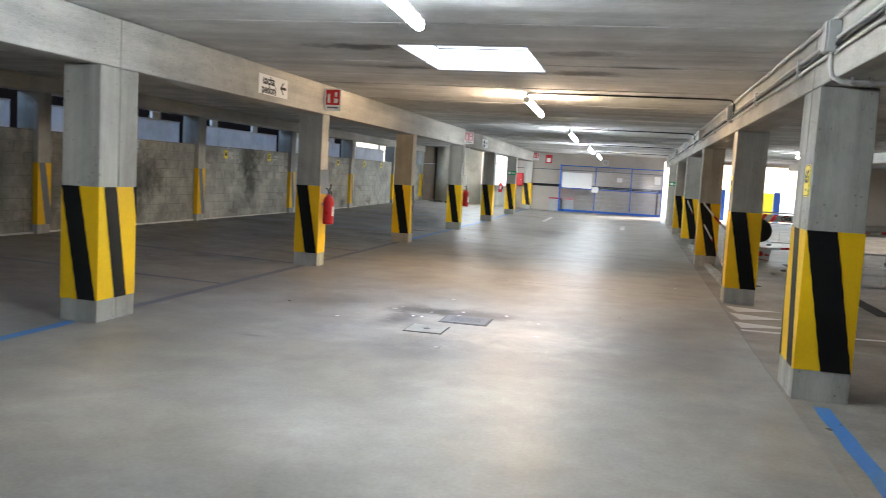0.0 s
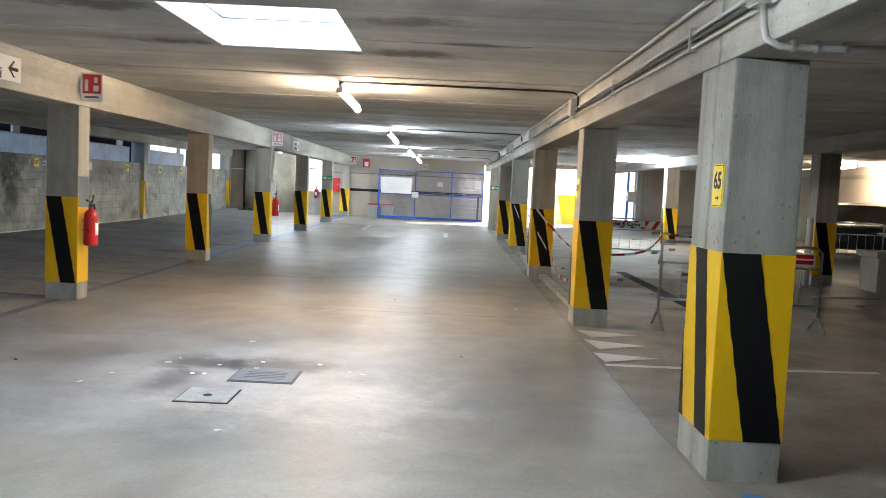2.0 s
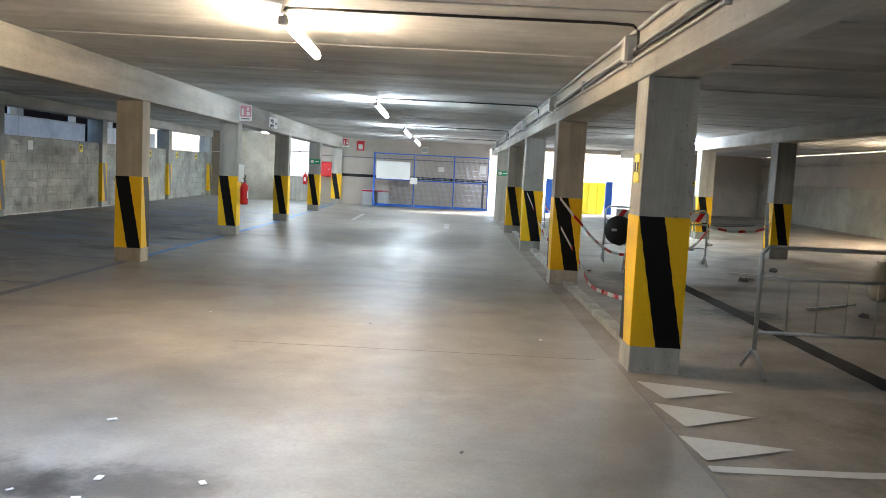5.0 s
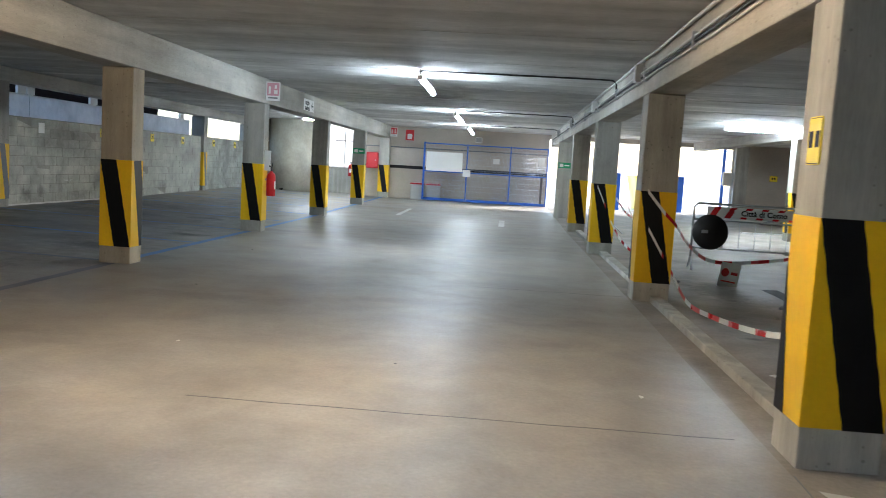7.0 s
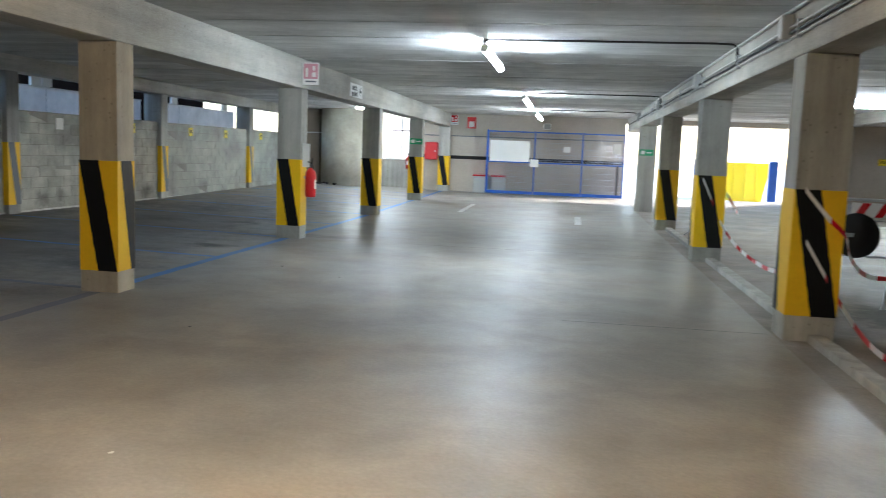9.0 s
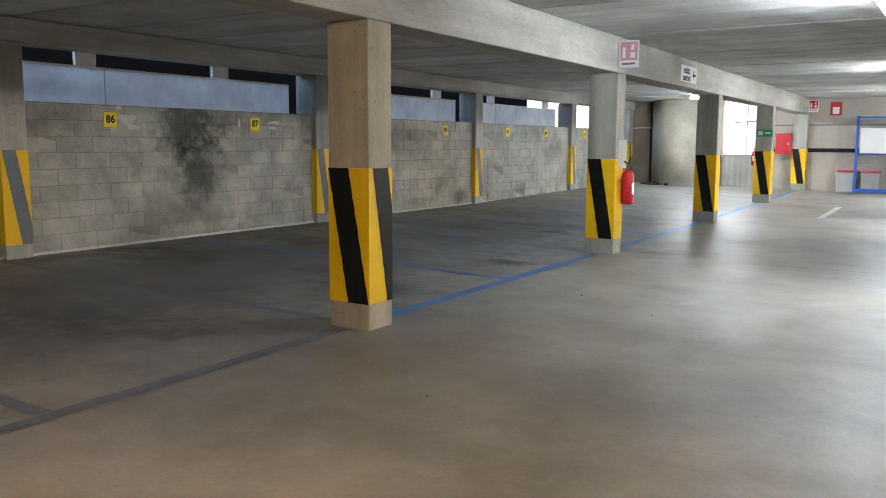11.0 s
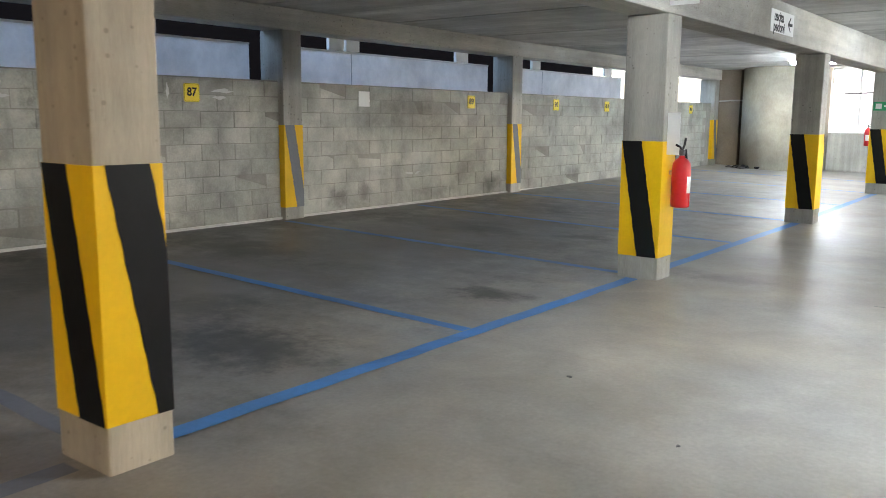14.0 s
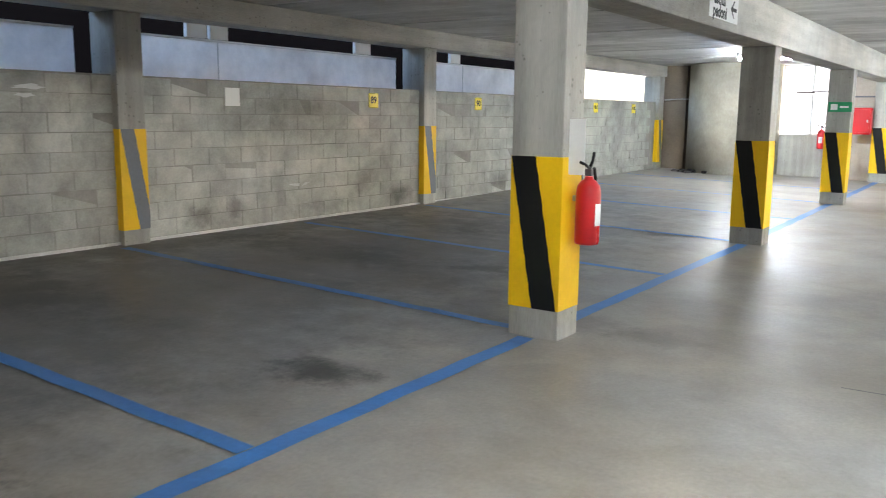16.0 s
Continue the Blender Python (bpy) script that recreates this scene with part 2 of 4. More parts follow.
PLANK = material("ceiling_concrete", (0.60, 0.60, 0.585), 0.85, grain=4, vary=0.4, stains=0.25, bump=0.35, stretch=(0.35, 4, 4), blobs=LEAK, mottle=0.2, per_island=0.12)
BLOCK = material("concrete_block", (0.425, 0.415, 0.375), 0.92, grain=7, vary=0.35, stains=0.3, bump=0.6, per_object=0.11, blobs=DAMP_AND_SHADE, upright=True, mottle=0.4, gloss=0.2, tint=(0.395, 0.405, 0.365))
MORTAR = material("mortar", (0.29, 0.28, 0.25), 0.95, grain=8, vary=0.25, stains=0.3, bump=0.4, blobs=DAMP_AND_SHADE, upright=True, mottle=0.35)
SALTS = material("lime_bloom", (0.62, 0.61, 0.58), 0.95, grain=8, vary=0.4, stains=0.4, bump=0.4)
PANEL = material("end_wall_concrete", (0.47, 0.42, 0.36), 0.85, grain=4, vary=0.25, stains=0.25, bump=0.2)
RUST = material("brown_stained_concrete", (0.27, 0.22, 0.17), 0.9, grain=4, vary=0.4, stains=0.3, bump=0.2, gloss=0.2)
YELLOW = material("yellow_paint", (0.88, 0.53, 0.008), 0.5, grain=5, vary=0.16, stains=0.12, bump=0.1, gloss=0.3)
SIGN_YELLOW = material("yellow_enamel", (0.86, 0.68, 0.02), 0.4, vary=0.05, bump=0.0)
FADED = material("faded_grey_paint", (0.16, 0.17, 0.19), 0.6, grain=5, vary=0.3, bump=0.08)
BLACK = material("black_paint", (0.005, 0.005, 0.006), 0.5, grain=5, vary=0.4, bump=0.1, gloss=0.22)
BLUE_LINE = material("blue_line_paint", (0.05, 0.20, 0.52), 0.5, grain=5, vary=0.35, stains=0.5, bump=0.05)
OLD_BLUE = material("faded_blue_line_paint", (0.15, 0.16, 0.20), 0.55, grain=5, vary=0.35, stains=0.5, bump=0.05)
FLESH = material("faded_red_print", (0.62, 0.30, 0.36), 0.5, vary=0.1, bump=0.0)
WHITE_LINE = material("worn_white_paint", (0.62, 0.62, 0.60), 0.6, grain=5, vary=0.3, stains=0.35, bump=0.05)
BLUE = material("blue_enamel", (0.02, 0.12, 0.55), 0.4, vary=0.1, bump=0.02)
WHITE = material("white_paint", (0.78, 0.78, 0.76), 0.6, vary=0.1, bump=0.02)
GREYBOX = material("grey_plastic", (0.42, 0.43, 0.42), 0.5, vary=0.1, bump=0.02)
RED = material("red_enamel", (0.55, 0.015, 0.02), 0.3, vary=0.1, bump=0.02, gloss=0.5)
GREEN = material("green_sign", (0.01, 0.30, 0.12), 0.4, vary=0.08, bump=0.0)
RUBBER = material("black_rubber", (0.012, 0.012, 0.012), 0.6, vary=0.2, bump=0.1)
# galvanised wire; its pale blue tint carries the glare from the exit
GLARE_WIRE = material("glare_pale_wire", (0.5, 0.58, 0.72), 0.45, metal=0.2, vary=0.1, bump=0.0)
STEEL = material("galvanised_steel", (0.55, 0.56, 0.57), 0.4, metal=0.8, vary=0.2, bump=0.05)
CHANNEL = material("drain_channel_shadow", (0.02, 0.019, 0.018), 0.8, vary=0.3, stains=0.3, bump=0.2, gloss=0.1)
IRON = material("cast_iron", (0.10, 0.095, 0.10), 0.6, metal=0.3, vary=0.3, bump=0.2)
CONDUIT = material("grey_conduit", (0.50, 0.49, 0.46), 0.5, vary=0.2, bump=0.03)
CABLE = material("dark_cable", (0.03, 0.03, 0.03), 0.6, vary=0.2, bump=0.03)
CARPAINT = material("dark_car_paint", (0.02, 0.022, 0.028), 0.2, vary=0.1, bump=0.0)
TINTED = material("tinted_car_glass", (0.012, 0.014, 0.016), 0.08, vary=0.05, bump=0.0, gloss=0.6)
GLASSY = material("headlight_lens", (0.6, 0.62, 0.64), 0.12, vary=0.05, bump=0.0, gloss=0.7)
APRON = material("outside_concrete", (0.6, 0.59, 0.56), 0.8, grain=4, vary=0.2, stains=0.2, bump=0.15)
# near-black with no gloss: the light well's shade is put into this colour
VOID = material("shade_black_retaining_wall", (0.0008, 0.0008, 0.001), 0.95, grain=4, vary=0.3, gloss=0.0)
GLASS = material("window_glass", (0.9, 0.95, 0.95), 0.15, vary=0.02, bump=0.0)
GLASS.node_tree.nodes["Principled BSDF"].inputs["Transmission Weight"].default_value = 1.0
GLASS.node_tree.nodes["Principled BSDF"].inputs["IOR"].default_value = 1.05
OPAL = translucent("opal_acrylic", (0.82, 0.83, 0.84), 0.7)
LEDGE = translucent("pale_blue_sheet", (0.95, 0.93, 0.91), 0.58)
WARM_TUBE = glow("warm_fluorescent_tube", (1.0, 0.78, 0.53), 82)
COOL_TUBE = glow("cool_fluorescent_tube", (0.81, 0.93, 1.0), 78)


# mesh helpers
def box_into(bm, x0, x1, y0, y1, z0, z1, bevel=0.0, mat=0):
    vs = [bm.verts.new((x, y, z)) for z in (z0, z1) for y in (y0, y1) for x in (x0, x1)]
    fs = [bm.faces.new([vs[i] for i in q]) for q in ((0, 2, 3, 1), (4, 5, 7, 6), (0, 1, 5, 4), (1, 3, 7, 5), (3, 2, 6, 7), (2, 0, 4, 6))]
    for f in fs:
        f.material_index = mat
    if bevel:
        es = list({e for f in fs for e in f.edges})
        bmesh.ops.bevel(bm, geom=es, offset=bevel, segments=2, affect="EDGES", profile=0.6)


def box(x0, x1, y0, y1, z0, z1, bevel=0.0):
    bm = bmesh.new()
    box_into(bm, x0, x1, y0, y1, z0, z1, bevel)
    return bm


def finish(name, bm, mats, parent=None):
    me = bpy.data.meshes.new(name)
    bmesh.ops.recalc_face_normals(bm, faces=bm.faces)
    bm.to_mesh(me)
    bm.free()
    for m in (mats if isinstance(mats, (list, tuple)) else [mats]):
        me.materials.append(m)
    ob = new(name, me)
    if parent is not None:
        ob.parent = parent
    return ob


def part(name, bm, mats, parent, label=""):
    return tagged(finish(name, bm, mats, parent), label)


def thing(name, place, label, category, group="", kind=""):
    ob = new(name)
    ob.matrix_world = place
    ob.empty_display_size = 0.2
    return tagged(ob, label, category, group, kind)


def structure(name, bm, mats, label=""):
    return tagged(finish(name, bm, mats), label, "", "", "structure")


def tube(bm, pts, r, sides=8):
    """A round tube along a line of points."""
    rings = []
    for i, p in enumerate(pts):
        a, b = Vector(pts[max(i - 1, 0)]), Vector(pts[min(i + 1, len(pts) - 1)])
        q = (b - a).to_track_quat("Z", "X")
        rings.append([bm.verts.new(Vector(p) + q @ Vector((r * math.cos(k * math.tau / sides), r * math.sin(k * math.tau / sides), 0))) for k in range(sides)])
    for r0, r1 in zip(rings, rings[1:]):
        for k in range(sides):
            f = bm.faces.new((r0[k], r0[(k + 1) % sides], r1[(k + 1) % sides], r1[k]))
            f.smooth = True
    bm.faces.new(rings[0][::-1])
    bm.faces.new(rings[-1])
    return bm


def pipe(pts, r, sides=8):
    return tube(bmesh.new(), pts, r, sides)


def lathe(profile, sides=20):
    """A turned shape round z from (radius, z) pairs."""
    bm = bmesh.new()
    rings = [[bm.verts.new((r * math.cos(k * math.tau / sides), r * math.sin(k * math.tau / sides), z)) for k in range(sides)] for r, z in profile]
    for r0, r1 in zip(rings, rings[1:]):
        for k in range(sides):
            f = bm.faces.new((r0[k], r0[(k + 1) % sides], r1[(k + 1) % sides], r1[k]))
            f.smooth = True
    bm.faces.new(rings[0][::-1])
    bm.faces.new(rings[-1])
    return bm


def flat(points, z=0.0):
    bm = bmesh.new()
    bm.faces.new([bm.verts.new((x, y, z)) for x, y in points])
    return bm


def lettering(name, text, size, m, mat, parent, label=""):
    """Built-in font, flat on the local x and y of m, centred."""
    cu = bpy.data.curves.new(name, "FONT")
    cu.body, cu.size, cu.align_x, cu.align_y, cu.extrude, cu.resolution_u = text, size, "CENTER", "CENTER", 0.0006, 3
    cu.offset = size * 0.03
    tmp = new(name, cu)
    bpy.context.view_layer.update()
    me = bpy.data.meshes.new_from_object(tmp.evaluated_get(bpy.context.evaluated_depsgraph_get()))
    bpy.data.objects.remove(tmp)
    me.materials.clear()
    me.materials.append(mat)
    ob = new(name, me)
    ob.parent = parent
    ob.matrix_basis = m
    return tagged(ob, label)


BAY = 5.5
ROOF = 2.9          # underside of the planks
SOFFIT = 2.43       # underside of the beams
LEFT_X0, LEFT_X1 = -3.82, -3.42
RIGHT_X0, RIGHT_X1 = 2.78, 3.2
EAST_X0, EAST_X1 = 8.14, 8.54
WALL_W = -8.9       # inner face of the block wall
END_Y = 40.85
EAST = 14.0
SOUTH = -6.0


def ground_z(x, y):
    """The floor falls gently from the edges to the drain in the aisle."""
    z = 0.12 * min(max((-3.85 - x) / 4.9, 0), 1.1)
    z += 0.11 * min(max((x - 3.3) / 5.2, 0), 1.1)
    z += 0.18 * min(max((x - 8.9) / 4.0, 0), 1)
    return z + 0.12 * min(max((y - 29) / 11.5, 0), 1)


# large structure
JOINT_X = 2.747     # casting joint between the aisle and the closed bays


def floor_sheet(name, xa, xb, nx, mat, label):
    bm = bmesh.new()
    ny = 96
    xs = [xa + (xb - xa) * i / nx for i in range(nx + 1)]
    ys = [SOUTH - 0.2 + (END_Y + 0.4 - SOUTH) * j / ny for j in range(ny + 1)]
    grid = [[bm.verts.new((x, y, ground_z(x, y))) for x in xs] for y in ys]
    for j in range(ny):
        for i in range(nx):
            bm.faces.new((grid[j][i], grid[j][i + 1], grid[j + 1][i + 1], grid[j + 1][i])).smooth = True
    structure(name, bm, mat, label)


floor_sheet("floor", WALL_W - 0.4, JOINT_X, 26, FLOOR, "grey power-floated concrete garage floor with stains and painted light and shade")
floor_sheet("floor_closed_bays", JOINT_X, EAST + 0.2, 24, DUSTY, "dull dusty concrete floor of the closed bays with oil stains")
structure("ground", flat([(-150, END_Y + 0.19), (150, END_Y + 0.19), (150, 250), (-150, 250)], 0.10), APRON, "pale concrete yard in daylight outside the exit")

HOLE = (-1.05, 0.30, 8.95, 10.8)
bm = bmesh.new()
y = SOUTH - 0.05
while y < END_Y:
    y1 = min(y + 1.25, END_Y + 0.2)
    a, b = y + 0.012, y1 - 0.012
    drop = 0.004 * math.sin(y * 7.3)
    z0 = ROOF + drop
    if b > HOLE[2] and a < HOLE[3]:
        box_into(bm, WALL_W - 0.4, HOLE[0], a, b, z0, ROOF + 0.25, 0.01)
        box_into(bm, HOLE[1], EAST, a, b, z0, ROOF + 0.25, 0.01)
        if a < HOLE[2]:
            box_into(bm, HOLE[0], HOLE[1], a, HOLE[2], z0, ROOF + 0.25)
        if b > HOLE[3]:
            box_into(bm, HOLE[0], HOLE[1], HOLE[3], b, z0, ROOF + 0.25)
    else:
        box_into(bm, WALL_W - 0.4, EAST, a, b, z0, ROOF + 0.25, 0.01)
    y = y1
structure("ceiling", bm, PLANK, "grey precast concrete plank ceiling with narrow joints")
bm = bmesh.new()
x0, x1, ya, yb = HOLE
box_into(bm, WALL_W - 0.4, x0, SOUTH - 0.2, END_Y + 0.2, ROOF + 0.26, ROOF + 0.4)
box_into(bm, x1, EAST + 0.2, SOUTH - 0.2, END_Y + 0.2, ROOF + 0.26, ROOF + 0.4)
box_into(bm, x0, x1, SOUTH - 0.2, ya, ROOF + 0.26, ROOF + 0.4)
box_into(bm, x0, x1, yb, END_Y + 0.2, ROOF + 0.26, ROOF + 0.4)
structure("roof_slab", bm, PLANK, "concrete roof slab over the planks")
bm = bmesh.new()
for q in ((x0 - 0.15, x0 - 0.002, ya - 0.15, yb + 0.15), (x1 + 0.002, x1 + 0.15, ya - 0.15, yb + 0.15), (x0, x1, ya - 0.15, ya - 0.002), (x0, x1, yb + 0.002, yb + 0.15)):
    box_into(bm, *q, ROOF + 0.41, ROOF + 1.2)
structure("skylight_kerb", bm, SALTS, "whitewashed upstand round the rooflight")
dome = thing("skylight", pose((x0 + x1) / 2, (ya + yb) / 2, ROOF + 1.21), "clear acrylic rooflight dome over a square opening", "skylight")
bm = bmesh.new()
w, l, n = (x1 - x0) / 2 + 0.1, (yb - ya) / 2 + 0.1, 8
g = [[bm.verts.new((w * (2 * i / n - 1), l * (2 * j / n - 1), 0.01 + 0.22 * (1 - (2 * i / n - 1) ** 4) * (1 - (2 * j / n - 1) ** 4))) for i in range(n + 1)] for j in range(n + 1)]
for j in range(n):
    for i in range(n):
        bm.faces.new((g[j][i], g[j][i + 1], g[j + 1][i + 1], g[j + 1][i])).smooth = True
part("dome", bm, GLASS, dome).visible_shadow = False
bm = bmesh.new()
for q in ((-w, -w + 0.06, -l, l), (w - 0.06, w, -l, l), (-w + 0.06, w - 0.06, -l, -l + 0.06), (-w + 0.06, w - 0.06, l - 0.06, l)):
    box_into(bm, *q, -0.008, 0.012, 0.003)
part("frame", bm, WHITE, dome)

for name, bx0, bx1, under in (("beam_west", LEFT_X0, LEFT_X1, SOFFIT), ("beam_east", RIGHT_X0, RIGHT_X1, SOFFIT), ("beam_far_east", EAST_X0, EAST_X1, 2.6)):
    bm = bmesh.new()
    box_into(bm, bx0, bx1, SOUTH, 7.70, under, ROOF - 0.006, 0.014)
    box_into(bm, bx0, bx1, 7.72, END_Y - 0.003, under, ROOF - 0.006, 0.014)
    structure(name, bm, BEAM, "board-marked grey concrete beam over the columns")
structure("beam_wall_side", box(WALL_W - 0.3, WALL_W + 0.12, SOUTH, END_Y - 0.003, 2.62, ROOF - 0.006, 0.014), BEAM, "grey concrete edge beam above the block wall")
wall_west = structure("wall_west", box(WALL_W - 0.2, WALL_W - 0.005, SOUTH, END_Y, 0, 1.96), MORTAR, "grey hollow concrete block wall with open joints, damp stains and painted shade in the south bays")
TOWER_X, TOWER_RX, TOWER_RY = -7.1, 1.13, 1.4
bm = bmesh.new()
outer = [(TOWER_X - TOWER_RX * math.cos(a), END_Y + 0.2 - (TOWER_RY + 0.2) * math.sin(a)) for a in (math.pi * k / 32 for k in range(33))]
lo, hi = ([bm.verts.new((px, py, z)) for px, py in outer] for z in (0, ROOF - 0.006))
for k in range(32):
    bm.faces.new((lo[k], lo[k + 1], hi[k + 1], hi[k])).smooth = True
bm.faces.new((lo[0], hi[0], hi[-1], lo[-1]))
bm.faces.new(lo)
bm.faces.new(hi[::-1])
structure("wall_stair_core", bm, TOWER, "rounded pale cast concrete wall of the stair core")
structure("wall_recess", box(WALL_W - 0.2, TOWER_X - TOWER_RX - 0.002, END_Y - 0.35, END_Y + 0.2, 0, ROOF - 0.006), RUST, "dark brown stained wall in the recess beside the stair core")
bm = bmesh.new()
box_into(bm, -4.5, 2.72, END_Y, END_Y + 0.2, 0, ROOF - 0.006)
box_into(bm, 9.65, EAST + 0.2, END_Y, END_Y + 0.2, 0, ROOF - 0.006)
box_into(bm, 2.72, 9.65, END_Y, END_Y + 0.2, 2.72, ROOF - 0.006)
structure("wall_under_window", box(-5.949, -4.501, END_Y + 0.003, END_Y + 0.2, 0, 1.17), CONC, "grey concrete parapet under the lobby window")
structure("wall_north", bm, PANEL, "brownish grey concrete end wall with the exit opening")
structure("trim_north", box(-4.4, 2.7, END_Y - 0.03, END_Y - 0.002, 1.28, 1.40, 0.006), BLACK, "dark rubber bumper strip along the end wall")
structure("trim_north_upper", box(-4.4, 2.7, END_Y - 0.02, END_Y - 0.002, 2.08, 2.12, 0.004), FADED, "thin dark joint strip along the end wall")
structure("wall_south", box(WALL_W - 0.4, EAST + 0.2, SOUTH - 0.2, SOUTH, 0, ROOF - 0.006), BEAM, "grey concrete wall")
structure("wall_east", box(EAST, EAST + 0.2, SOUTH, END_Y - 0.003, 0, ROOF - 0.006), PANEL, "brownish grey concrete wall behind the parking bays")
structure("wall_east_render", box(EAST - 0.03, EAST - 0.001, SOUTH, END_Y - 0.003, 0.2, 1.8, 0.006), TOWER, "pale rendered lower part of the east wall")
structure("trim_east", box(EAST - 0.06, EAST - 0.001, SOUTH, END_Y - 0.003, 2.5, 2.62, 0.008), TOWER, "pale concrete ledge high on the east wall")
# wall closing the well; its black colour stands in for deep shade
structure("retaining_wall", box(WALL_W - 3.1, WALL_W - 2.9, SOUTH, 38.5, 0, 3.5), VOID, "retaining wall of the light well, coloured near-black to stand in for shade")
structure("pillar_exit", box(9.68, 10.16, END_Y - 0.3, END_Y - 0.004, 0.1, ROOF - 0.006, 0.012), CONC, "concrete pier beside the exit opening")


# columns
def band(w, d, top, low, column_ob, black=BLACK, yellow=YELLOW, period=0.47, width=0.19, shift=0.19, start=0.0):
    e = 0.003
    part("hazard_band", box(-e, w + e, -e, d + e, low, top, 0.004), yellow, column_ob, "glossy yellow painted band")
    e = 0.006
    runs = ((-d, 0.0, lambda u: (-e, -u)), (0.0, w, lambda u: (u, -e)), (w, w + d, lambda u: (w + e, u - w)), (w + d, 2 * w + d, lambda u: (2 * w + d - u, d + e)))
    k = -4
    while start + k * period < 2 * w + d:
        u0 = start + k * period
        bm = bmesh.new()
        for a, b, place in runs:
            rows = []
            steps = 24
            for i in range(steps + 1):
                s = i / steps
                wob = 0.0025 * math.sin(i * 1.7 + k * 2.1 + w * 30)
                l, r = u0 + shift * s + wob, u0 + width + shift * s - wob
                l, r = max(l, a), min(r, b)
                rows.append((l, r, top - (top - low) * s))
            for (l0, r0, z0), (l1, r1, z1) in zip(rows, rows[1:]):
                if r0 - l0 > 0.001 or r1 - l1 > 0.001:
                    q = [(l0, z0), (max(r0, l0), z0), (max(r1, l1), z1), (l1, z1)]
                    q = [(min(max(u, a), b), z) for u, z in q]
                    vs = [bm.verts.new((*place(u), z)) for u, z in q]
                    bm.faces.new(vs)
        bmesh.ops.remove_doubles(bm, verts=bm.verts, dist=0.0005)
        if len(bm.faces) > 2:
            part("stripe", bm, black, column_ob)
        else:
            bm.free()
        k += 1


def column(x0, x1, y0, depth=0.31, top=1.29, low=0.21, label="", jointed=False, striped=True, group="garage columns", period=0.66, width=0.195, soffit=SOFFIT, mat=CONC, lean=0.19):
    w = x1 - x0
    z = ground_z((x0 + x1) / 2, y0)
    c = thing("column", pose(x0, y0, z), label or "square board-marked concrete column with black and yellow hazard band", "column", group)
    if jointed:
        part("shaft", box(0, w, 0, depth / 2 - 0.008, -0.03, SOFFIT - z - 0.003, 0.012), CONC, c)
        part("shaft", box(0, w, depth / 2 + 0.008, depth, -0.03, SOFFIT - z - 0.003, 0.012), CONC, c)
    else:
        part("shaft", box(0, w, 0, depth, -0.03, soffit - z - 0.003, 0.012), mat, c)
    if striped:
        band(w, depth, top - z * 0.3, low, c, period=period, width=width, shift=lean)
    return c


column(LEFT_X0, LEFT_X1, 7.41, 0.6, label="double concrete column at the expansion joint with hazard stripes", jointed=True, period=0.47)
for i in (-1, 1, 2, 3, 4, 5, 6):
    column(LEFT_X0, LEFT_X1, 18.5 + BAY * (i - 2), period=0.445 if i == 2 else 0.66, width=0.205 if i == 2 else 0.195, mat=BEIGE if i == 2 else CONC)
column(RIGHT_X0, RIGHT_X1, 7.41, 0.62, 1.33, 0.24, label="double concrete column at the expansion joint, number plate on its side", jointed=True, period=0.47, width=0.22, lean=0.195)
for i in (-1, 1, 2, 3, 4):
    off = 0.02 if i == 1 else 0.0
    column(RIGHT_X0 + off, RIGHT_X1 + off, 12.83 if i == 1 else 7.41 + BAY * i, 0.4, 1.30, 0.22, width=0.21, lean=0.21)
column(RIGHT_X0 - 0.05, RIGHT_X1, 34.7, 0.4, striped=False, label="bare concrete column near the exit")
for i in range(4):
    column(EAST_X0, EAST_X1, 12.91 + BAY * i, 0.4, 1.22, 0.2, period=0.44, width=0.2, soffit=2.6)


# wall pilasters
def pilaster(y0):
    z = ground_z(WALL_W, y0)
    c = thing("pilaster", pose(WALL_W - 0.34, y0 - 0.04, z), "narrow concrete wall column with faded yellow and grey stripes", "column", "wall columns")
    part("shaft", box(0, 0.44, 0, 0.33, -0.03, 2.617 - z, 0.012), CONC, c)
    band(0.44, 0.33, 1.26, 0.16, c, FADED, period=0.6, width=0.17, start=0.45)


for i in range(-3, 4):
    pilaster(24.27 + BAY * i if i < 3 else 40.12)


structure("trim_wall_foot", box(WALL_W + 0.001, WALL_W + 0.03, SOUTH, 39.55, 0.0, 0.155, 0.006), SALTS, "pale mortar fillet at the foot of the block wall")

# light well sheeting above the wall
def sheet(y0, y1):
    s = thing("well_sheet", pose(WALL_W - 0.32, y0, 1.93), "pale blue translucent sheet over the block wall", "panel", "light well sheets")
    part("sheet", box(-0.006, 0.006, 0, y1 - y0, 0, 0.5), LEDGE, s)
    part("rim", box(-0.02, 0.02, 0, y1 - y0, 0.501, 0.525, 0.004), WHITE, s, "white rim")
    part("rail", box(-0.012, 0.016, 0, y1 - y0, -0.02, -0.001, 0.003), STEEL, s)
    part("seam", box(0.0065, 0.012, (y1 - y0) * 0.27 - 0.006, (y1 - y0) * 0.27 + 0.006, 0.005, 0.495, 0.002), GREYBOX, s, "grey joint strip")


for i in range(-4, 2):
    ya = 24.27 + BAY * i + 0.35
    sheet(ya, ya + BAY - 0.6)
structure("sill_west", box(WALL_W - 0.34, WALL_W - 0.202, SOUTH, END_Y, 1.86, 1.905, 0.004), CONC, "concrete sill on the block wall")


